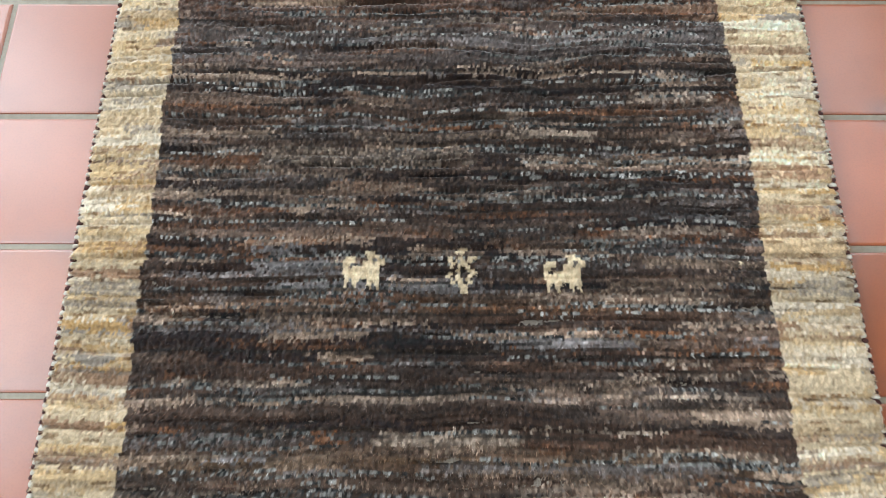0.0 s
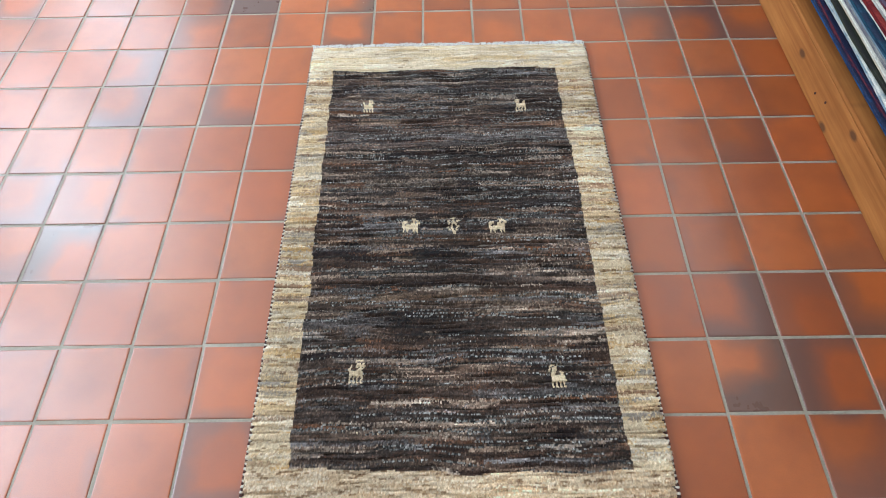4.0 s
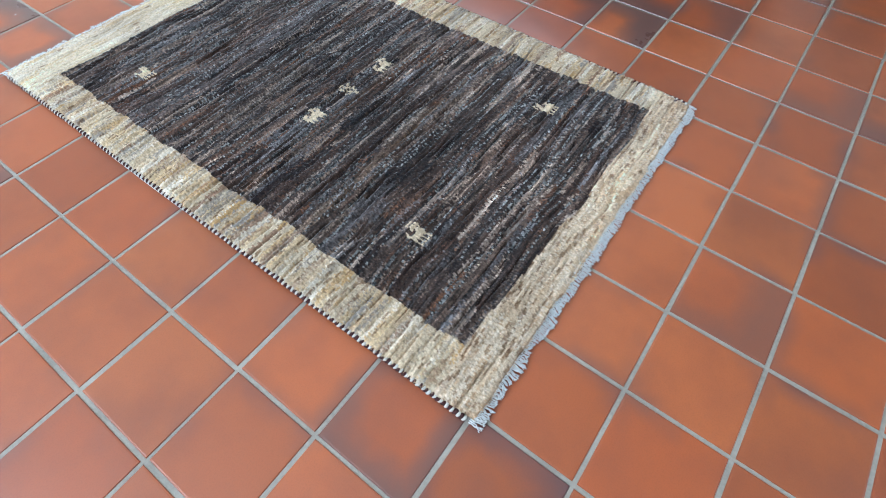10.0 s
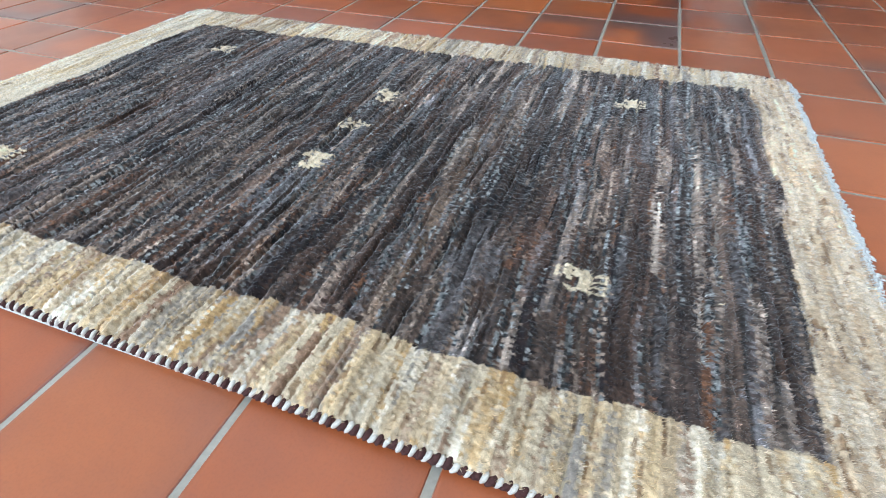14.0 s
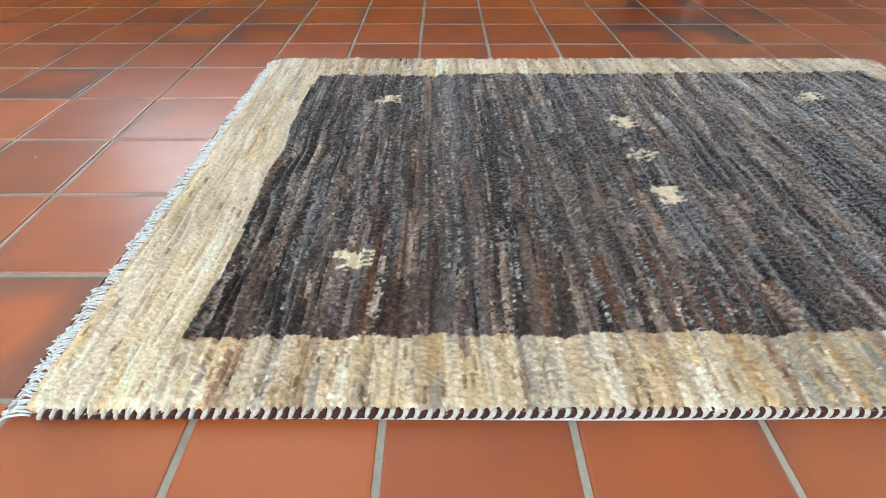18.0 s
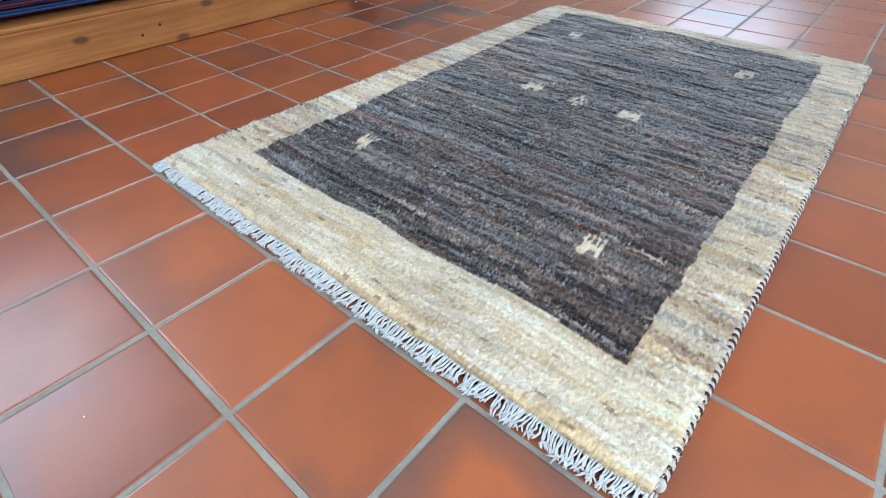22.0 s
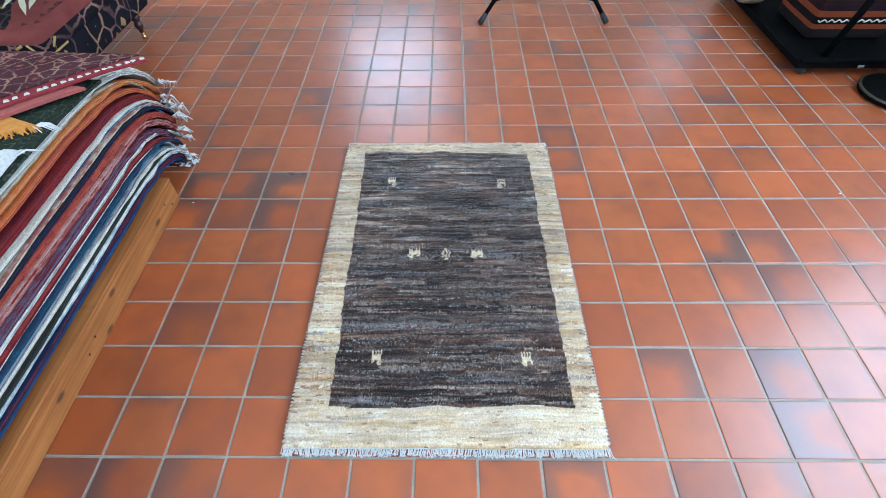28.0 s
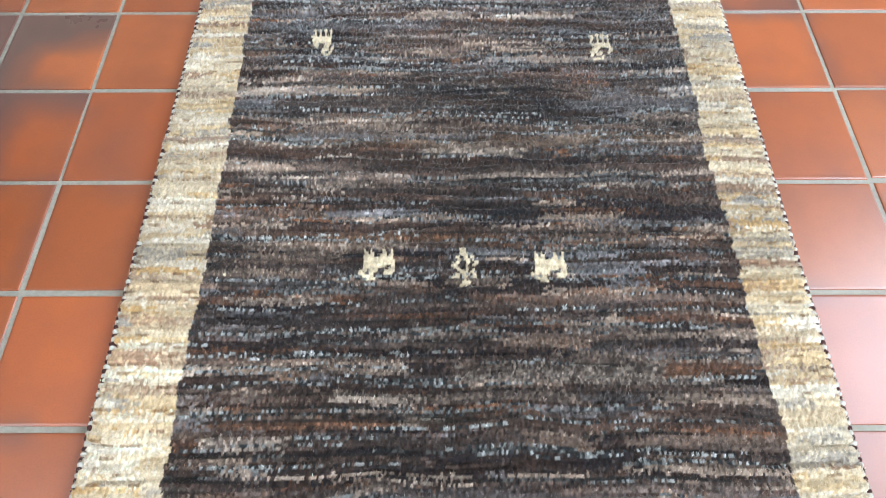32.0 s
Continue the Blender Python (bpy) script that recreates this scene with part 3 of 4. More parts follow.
    H = h[np.ix_(iy, ix)]
    H = 0.5 * H + 0.125 * (np.roll(H, 1, 0) + np.roll(H, -1, 0) + np.roll(H, 1, 1) + np.roll(H, -1, 1)) + 0.00035 * rng.normal(size=H.shape)
    U, V = np.meshgrid(RX0 + (gx) * KNOT_X, RY0 + (gy) * KNOT_Y)
    U = U + edge_x[np.ix_(iy, ix)] + 0.0004 * rng.normal(size=U.shape)
    V = V + edge_y[np.ix_(iy, ix)] + 0.0004 * rng.normal(size=U.shape)
    # the nap under the fibres is tinted darker: painted shade within the pile
    tint = colour[np.ix_(iy, ix)] * (0.76 + 0.26 * rng.random((fy, fx, 1)))
    # the outermost ring turns down to the backing
    H[0], H[-1], H[:, 0], H[:, -1] = 0.004, 0.004, 0.0045, 0.0045
    verts = np.stack([U, V, H], -1).reshape(-1, 3)
    tints = tint.reshape(-1, 3)
    q = (np.arange(fy - 1)[:, None] * fx + np.arange(fx - 1)[None]).reshape(-1)
    quads = np.stack([q, q + 1, q + fx + 1, q + fx], 1)
    # loose fibre ends stand out of the nap, leaning towards the low end
    m = 4 * ROWS * COLS
    px, py = rng.random(m), rng.random(m)
    kx, ky = (px * COLS).astype(int), (py * ROWS).astype(int)
    base = np.stack([RX0 + px * (RX1 - RX0) + edge_x[ky, kx], RY0 + py * (RY1 - RY0) + edge_y[ky, kx], h[ky, kx] - 0.0012], 1)
    tip = base + np.stack([0.0011 * rng.normal(size=m), -0.0022 + 0.0011 * rng.normal(size=m), 0.0022 + 0.0013 * rng.random(m)], 1)
    spin = rng.random(m) * 6.283
    fibre = np.stack([base + 0.00048 * np.stack([np.cos(spin + t), np.sin(spin + t), np.zeros(m)], 1) for t in (0, 2.094, 4.189)] + [tip], 1)
    # fibre ends are tinted lighter on average, painting the light they catch
    ftint = np.repeat((colour[ky, kx] * np.where((field & ~motif)[ky, kx][:, None], 0.62 + 0.95 * rng.random((m, 1)) + 1.5 * (rng.random((m, 1)) < 0.09), 0.80 + 0.40 * rng.random((m, 1))))[:, None], 4, 1).reshape(-1, 3)
    o = len(verts) + np.arange(m)[:, None, None] * 4
    tris = (o + np.array(((0, 1, 3), (1, 2, 3), (2, 0, 3)))[None]).reshape(-1, 3)
    verts, tints = np.concatenate([verts, fibre.reshape(-1, 3)]), np.clip(np.concatenate([tints, ftint]), 0.006, 0.85)
    me = bpy.data.meshes.new("nap")
    nl = quads.size + tris.size
    me.vertices.add(len(verts)), me.loops.add(nl), me.polygons.add(len(quads) + len(tris))
    me.vertices.foreach_set("co", verts.ravel())
    me.loops.foreach_set("vertex_index", np.concatenate([quads.ravel(), tris.ravel()]).astype(np.int32))
    me.polygons.foreach_set("loop_start", np.concatenate([np.arange(len(quads)) * 4, quads.size + np.arange(len(tris)) * 3]).astype(np.int32))
    me.polygons.foreach_set("use_smooth", np.ones(len(quads) + len(tris), bool))
    me.update(calc_edges=True)
    attr = me.attributes.new("wool", "FLOAT_COLOR", "POINT")
    attr.data.foreach_set("color", np.concatenate([tints, np.ones((len(tints), 1))], 1).ravel())
    me.materials.append(WOOL)
    rug = thing("rug", "dark brown hand-knotted wool rug, cream border and small goats, on tiles", "rug")
    pile = new("nap", me)
    pile.parent = rug
    tagged(pile, "streaked wool pile in dark brown, grey and cream", kind="stuff")
    part("backing", boxed((RX0 + 0.002, RY0 + 0.002, 0.0005), (RX1 - 0.002, RY1 - 0.002, 0.0075), 0.002, 1), BACKING, rug)

    # overcast edges: brown cord bound with alternate cream and brown yarn
    stitch = bmesh.new()
    bmesh.ops.create_uvsphere(stitch, u_segments=8, v_segments=6, radius=1.0, matrix=Matrix.Rotation(0.55, 4, "X") @ Matrix.Diagonal((0.0050, 0.0027, 0.0066, 1)))
    wraps = []
    for yarn in (WHITEYARN, DARKYARN):
        wrap = bpy.data.meshes.new("binding_stitch")
        stitch.to_mesh(wrap)
        wrap.polygons.foreach_set("use_smooth", np.ones(len(wrap.polygons), bool))
        wrap.materials.append(yarn)
        wraps.append(wrap)
    stitch.free()
    for side, sx in ((-1, RX0), (1, RX1)):
        bm = bmesh.new()
        ys = np.arange(RY0 + 0.012, RY1 - 0.011, 0.02)
        tube(bm, [(sx, q, 0.0060) for q in ys], [0.0041] * len(ys), 10)
        part("edge_cord", bm, DARKYARN, rug, "dark brown overcast edge cord", True)
        places = []
        for k, q in enumerate(np.arange(RY0 + 0.014, RY1 - 0.012, 0.0052)):
            tilt = Euler((rng.normal(scale=0.10), rng.normal(scale=0.1), rng.normal(scale=0.10)))
            where = (sx + side * 0.0003 + rng.normal(scale=0.0003), q + rng.normal(scale=0.0004), 0.0068)
            places.append(Matrix.LocRotScale(where, tilt, (1, 1.0 + 0.12 * rng.random(), 0.95 + 0.1 * rng.random())))
        if side == -1:
            for k, m in enumerate(places):
                st = new("binding_stitch", wraps[k % 2])
                st.parent, st.matrix_world = rug, m
        else:
            for k in (0, 1):
                joined = bmesh.new()
                for m in places[k::2]:
                    start = len(joined.verts)
                    joined.from_mesh(wraps[k])
                    joined.verts.ensure_lookup_table()
                    bmesh.ops.transform(joined, matrix=m, verts=joined.verts[start:])
                tagged(part("binding", joined, (WHITEYARN, DARKYARN)[k], rug, ("cream binding yarn", "brown binding yarn")[k], True), kind="stuff")

    bm = bmesh.new()
    ys = np.arange(-0.80, -0.16, 0.02)
    tube(bm, [(RX0 - 0.0022 - 0.0012 * math.sin(9 * q), q, 0.0017) for q in ys], [0.0013] * len(ys), 6)
    part("lining", bm, COTTON, rug, "white cotton lining under the edge", True)

    # cotton fringe at both ends, twisted in loose bunches, and a woven selvedge above it
    for sign, fy, reach, loose in ((1, RY1, 0.020, 2.2), (-1, RY0, 0.0155, 1.0)):
        # dark strip: partly woven end, partly the shade between strands made as a part
        part("end_weave", boxed((RX0 + 0.004, min(fy, fy + sign * 0.005), 0.0006), (RX1 - 0.004, max(fy, fy + sign * 0.005), 0.0032), 0.001, 1), DARKYARN, rug, "dark woven end with painted shade behind the fringe")
        bm = bmesh.new()
        sway = smooth_noise(rng, 260, 9)
        reach_of = smooth_noise(rng, 260, 6)
        xs, k = RX0 - 0.002, 0
        while xs < RX1 + 0.001:
            lean = 0.0020 + 0.0032 * sway[k % 260] + loose * rng.normal(scale=0.0010)
            length = reach * (1 + 0.13 * reach_of[k % 260] + 0.10 * rng.normal())
            a = Vector((xs, fy - sign * 0.006, 0.0068))
            b = a + Vector((lean * 0.35, sign * (0.006 + length * 0.30), 0.0012 + rng.normal(scale=0.0006)))
            c = a + Vector((lean * 0.8 + loose * rng.normal(scale=0.0007), sign * (0.006 + length * 0.70), -0.0018 + (loose - 1) * 0.0016 * rng.random()))
            crimp = [a.lerp(b, 0.5) + Vector((rng.normal(scale=0.0006), 0, 0.0008)), b, b.lerp(c, 0.5) + Vector((rng.normal(scale=0.0010), 0, rng.normal(scale=0.0006)))]
            tube(bm, [a, *crimp, c], [0.0010, 0.0012, 0.0011, 0.0013, 0.0012], 5)
            for _ in range(3):                    # the yarn's end opens into plies
                e = c + Vector((lean * 0.3 + loose * rng.normal(scale=0.0015), sign * length * (0.16 + 0.18 * rng.random()), -0.0010 + rng.normal(scale=0.0006)))
                e.z = max(e.z, 0.0012)
                tube(bm, [c, (c + e) / 2 + Vector((rng.normal(scale=0.0008), 0, 0.0004)), e], [0.0009, 0.0010, 0.0005], 5)
            xs, k = xs + 0.0022 + 0.0009 * rng.random(), k + 1
        tagged(part("fringe", bm, COTTON, rug, "short off-white cotton fringe", True), kind="stuff")
        bm = bmesh.new()
        ks = np.arange(RX0 + 0.003, RX1 - 0.002, 0.006)
        tube(bm, [(q, fy + sign * (0.0004 + 0.0005 * (k % 2)), 0.0066 + 0.0006 * (k % 2)) for k, q in enumerate(ks)], [0.0017] * len(ks), 7)
        part("selvedge", bm, COTTON, rug, "narrow woven cotton end band", True)
    return rug


build_rug()


# ---- pallet with a stack of folded kilims ----
PX, PEND, PNEAR = 1.425, -0.955, 1.35


def build_pallet():
    p = thing("pallet", "low pine platform of thick boards under the stack of kilims", "pallet")
    part("side_board", boxed((PX, PEND, 0.001), (PX + 0.045, PNEAR, 0.096), 0.004), PINE, p, "knotty pine board on edge with nail holes")
    part("side_board", boxed((PX + 0.62, PEND, 0.001), (PX + 0.665, PNEAR, 0.096), 0.004), PINE, p)
    part("middle_board", boxed((PX + 0.31, PEND, 0.001), (PX + 0.355, PNEAR, 0.096), 0.004), PINE, p)
    for n in range(5):
        x = PX + 0.001 + n * 0.1345
        part("deck_board", boxed((x, PEND - 0.002, 0.0962), (x + 0.127, PNEAR, 0.1065), 0.003), PINE, p)
    for y, z in ((-0.9, 0.03), (-0.86, 0.062), (-0.32, 0.05), (-0.27, 0.035), (0.2, 0.06), (0.24, 0.04), (0.7, 0.05)):
        bm = bmesh.new()
        tube(bm, [(PX + 0.004, y, z), (PX - 0.0012, y, z)], [0.004, 0.0035], 8)
        part("nail_head", bm, DARKYARN, p, "rusty nail head")
    return p


build_pallet()
PALE_BLUE, NAVY, TEAL = (0.115, 0.16, 0.19), (0.008, 0.010, 0.026), (0.010, 0.040, 0.064)
MAROON, RED, CORAL, ORANGE = (0.068, 0.007, 0.011), (0.125, 0.012, 0.010), (0.22, 0.045, 0.027), (0.28, 0.075, 0.017)
CREAM, GREY, WHITE, OLIVE = (0.30, 0.25, 0.19), (0.155, 0.15, 0.14), (0.365, 0.345, 0.30), (0.026, 0.028, 0.018)
BLUE, DUSK, TAN, BLACK = (0.012, 0.037, 0.090), (0.062, 0.050, 0.074), (0.16, 0.10, 0.05), (0.006, 0.005, 0.006)
# colours of each folded kilim, its thickness, how far its fold stands back, and its words
LAYERS = (
    ((RED, (0.20, 0.04, 0.03)), 0.008, 0.030, "brick red"), ((BLUE, NAVY), 0.013, 0.004, "royal blue"), ((NAVY, MAROON), 0.016, 0.001, "navy and maroon"),
    ((PALE_BLUE, WHITE), 0.015, 0.003, "pale blue and white ribbed"), ((OLIVE, BLACK), 0.011, 0.002, "dark olive"), ((CREAM, WHITE), 0.010, 0.004, "cream"),
    ((DUSK, GREY), 0.011, 0.006, "dusky mauve"), ((PALE_BLUE, TEAL), 0.009, 0.006, "grey blue"), ((TEAL, NAVY), 0.014, 0.002, "dark teal"), ((WHITE, PALE_BLUE), 0.010, 0.005, "off-white"),
    ((MAROON, RED), 0.015, 0.001, "maroon"), ((GREY, WHITE), 0.012, 0.004, "light grey flecked"), ((MAROON, DUSK), 0.030, 0.002, "dark red patterned"), ((RED, (0.24, 0.13, 0.11)), 0.024, 0.001, "red"),
    ((CORAL, RED), 0.022, 0.000, "coral"), ((NAVY, BLACK), 0.012, 0.002, "navy"), ((CREAM, RED), 0.012, 0.004, "cream and red"), ((BLUE, PALE_BLUE), 0.010, 0.010, "blue"),
    ((WHITE, CREAM), 0.010, 0.006, "ivory"), ((RED, MAROON), 0.024, 0.010, "deep red"), ((BLACK, NAVY), 0.012, 0.030, "black"), ((CORAL, ORANGE), 0.018, 0.012, "salmon"),
    ((ORANGE, (0.30, 0.12, 0.05)), 0.020, 0.016, "orange"), ((TAN, CREAM), 0.008, 0.016, "tan"), ((WHITE, GREY), 0.021, 0.014, "greyish white"), ((WHITE, CREAM), 0.021, 0.020, "white"),
)


def kilim_path(z, level, tail):
    """The line along which a kilim lies on the stack and droops over its end: pairs of y and height."""
    pts = [(PNEAR - 0.02, z)]
    for y in np.arange(PNEAR - 0.25, -0.62, -0.22):
        pts.append((y, z + 0.004 * math.sin(3.1 * y + level * 9)))
    drop = 0.10 + 0.085 * level
    for k in range(1, 10):
        s = k / 9
        pts.append((-0.68 - (0.46 + tail) * s + 0.06 * s ** 4, z - drop * s ** (4.6 - 0.8 * level)))
    return pts


def kilim_sheet(z, thick, back, level, tail, rng, depth=0.6):
    """A folded kilim: a rounded fold towards the room, slightly wavy, with the droop at its end."""
    bm = bmesh.new()
    rings = []
    plies = max(2, round(thick / 0.0052))
    ply = thick / plies
    prof = [(depth, 0.0)]
    for q in range(plies):
        inset = 0.0025 * rng.random()
        prof.append((0.012, q * ply))
        prof += [(inset + ply * 0.5 - ply * 0.6 * math.sin(a), q * ply + ply * 0.5 - ply * 0.5 * math.cos(a)) for a in (0.35, 0.95, 1.57, 2.19, 2.79)]
    prof += [(0.012, thick), (depth, thick)]
    path = kilim_path(z, level, tail)
    for k, (y, h) in enumerate(path):
        y2, h2 = path[min(k + 1, len(path) - 1)] if k < len(path) - 1 else (2 * y - path[k - 1][0], 2 * h - path[k - 1][1])
        d = Vector((0, y2 - y, h2 - h)).normalized()
        up = Vector((0, d.z, -d.y)) if d.y < 0 else Vector((0, -d.z, d.y))
        w = back + 0.004 * rng.normal() + 0.018 * max(0.0, (k - len(path) + 4) / 4) * rng.random()
        rings.append([bm.verts.new(Vector((PX + 0.022 + w + a, y, h)) + up * b) for a, b in prof])
    m = len(prof)
    for r0, r1 in zip(rings, rings[1:]):
        for s in range(m - 1):
            bm.faces.new((r0[s], r1[s], r1[s + 1], r0[s + 1])).material_index = ((s - 1) // 6) % 2 if 1 <= s < m - 2 else 0
        bm.faces.new((r0[m - 1], r1[m - 1], r1[0], r0[0]))
    bm.faces.new(rings[0]), bm.faces.new(rings[-1][::-1])
    bmesh.ops.recalc_face_normals(bm, faces=bm.faces)
    return bm, path[-1]


def tassels(y, z, x0, x1, rng, length, gap=0.012, drop=0.5, chance=0.9):
    bm = bmesh.new()
    x = x0
    while x < x1:
        if rng.random() < chance:
            for _ in range(5):
                a = Vector((x + rng.normal(scale=0.002), y + 0.004, z))
                L = length * (0.7 + 0.5 * rng.random())
                b = a + Vector((rng.normal(scale=0.007), -L * (0.3 + 0.4 * rng.random()), -L * drop * 0.5 * rng.random()))
                c = b + Vector((rng.normal(scale=0.010), -L * 0.4 * rng.random(), -L * drop * (0.3 + 0.6 * rng.random())))
                c.z = max(c.z, 0.003)
                b.z = max(b.z, 0.004)
                tube(bm, [a, b, c], [0.0022, 0.0030, 0.0018], 5)
        x += gap * (0.7 + 0.6 * rng.random())
    return bm


def build_stack():
    rng = np.random.default_rng(5)
    z = 0.1135
    for k, ((a, b), thick, back, words) in enumerate(LAYERS):
        level = k / len(LAYERS)
        a, b = (tuple(1.7 * q for q in c) for c in (a, b))
        m = weave_material("kilim_" + words.replace(" ", "_").replace("-", "_"), a, b, k)
        back_face = weave_material("kilim_back_" + words.replace(" ", "_").replace("-", "_"), tuple(0.15 * p + 0.95 * q + 0.01 for p, q in zip(a, b)), a, k + 40)
        top = thing("folded_kilim", f"{words} folded kilim in a stack on boards", "folded rug", "folded kilims in the stack")
        tail = rng.normal(scale=0.014) + 0.05 + 0.02 * (k < 3) + 0.145 * level
        bm, (ye, ze) = kilim_sheet(z, thick * 0.86, 1.5 * back + 0.05 * level ** 2, level, tail, rng)
        part("cloth", bm, m, top, smooth=True).data.materials.append(back_face)
        if k % 2 == 1 or k < 3:
            tagged(part("fringe", tassels(ye, ze + thick * 0.4, PX + 0.012 + back, PX + 0.5, rng, 0.032 + 0.02 * rng.random(), 0.016, 1.0, 0.55), COTTON, top, "knotted white warp fringe", True), kind="stuff")
        z += thick
    return z


STACK_TOP = build_stack()


# ---- carpets laid open on top of the stack ----
def laid_sheet(outline, z, thick, rng, cell=0.03, ripple=0.003, slump=(), bow=0.0):
    """A soft sheet over an outline of four corners, a little rippled; slump: a y past which it sinks, and how far."""
    (ax, ay), (bx, by), (cx, cy), (dx, dy) = outline
    nu = max(2, int(math.hypot(bx - ax, by - ay) / cell))
    nv = max(2, int(math.hypot(dx - ax, dy - ay) / cell))
    bm = bmesh.new()
    grid = []
    for i in range(nu + 1):
        for j in range(nv + 1):
            u, v = i / nu, j / nv
            x = (1 - v) * ((1 - u) * ax + u * bx) + v * ((1 - u) * dx + u * cx)
            y = (1 - v) * ((1 - u) * ay + u * by) + v * ((1 - u) * dy + u * cy)
            x += bow * math.sin(math.pi * u) * (1 - v)
            h = z + ripple * noise.noise(Vector((x * 9, y * 9, z * 40)))
            if slump and y < slump[0]:
                h -= slump[1] * ((slump[0] - y) / 0.25) ** 2
            grid.append((x, y, h))
    lower = [bm.verts.new(p) for p in grid]
    upper = [bm.verts.new((x, y, h + thick)) for x, y, h in grid]
    w = nv + 1
    for i in range(nu):
        for j in range(nv):
            q = (i * w + j, (i + 1) * w + j, (i + 1) * w + j + 1, i * w + j + 1)
            bm.faces.new([upper[k] for k in q])
            bm.faces.new([lower[k] for k in q[::-1]])
    rim = [i * w for i in range(nu + 1)] + [nu * w + j for j in range(1, nv + 1)] + [i * w + nv for i in range(nu - 1, -1, -1)] + [j for j in range(nv - 1, 0, -1)]
    for a, b in zip(rim, rim[1:] + rim[:1]):
        bm.faces.new((lower[a], lower[b], upper[b], upper[a]))
    bmesh.ops.recalc_face_normals(bm, faces=bm.faces)
    return bm


def strip_tassels(a, b, z, out, rng, length, gap=0.007, radius=0.0022):
    """Loose yarn along an edge from a to b, hanging outwards."""
    bm = bmesh.new()
    a, b, out = Vector((*a, z)), Vector((*b, z)), Vector((*out, 0)).normalized()
    n = int((b - a).length / gap)
    for k in range(n):
        p = a.lerp(b, (k + rng.random()) / n)
        L = length * (0.6 + 0.6 * rng.random())
        side = (b - a).normalized() * rng.normal(scale=0.006)
        tube(bm, [p - out * 0.004, p + out * L * 0.5 + side + Vector((0, 0, 0.002)), p + out * L + side * 2 - Vector((0, 0, 0.35 * L))], [radius, radius, radius * 0.6], 5)
    return bm


def woven_tab(a, b, thick):
    """A small four-sided tab, wider at its foot."""
    bm = bmesh.new()
    low = [bm.verts.new((x, y, -thick / 2)) for x, y in ((-a, -b), (a, -0.6 * b), (a, 0.6 * b), (-a, b))]
    top = [bm.verts.new((v.co.x * 0.8, v.co.y * 0.85, thick / 2)) for v in low]
    bm.faces.new(top), bm.faces.new(low[::-1])
    for k in range(4):
        bm.faces.new((low[k], low[(k + 1) % 4], top[(k + 1) % 4], top[k]))
    return bm


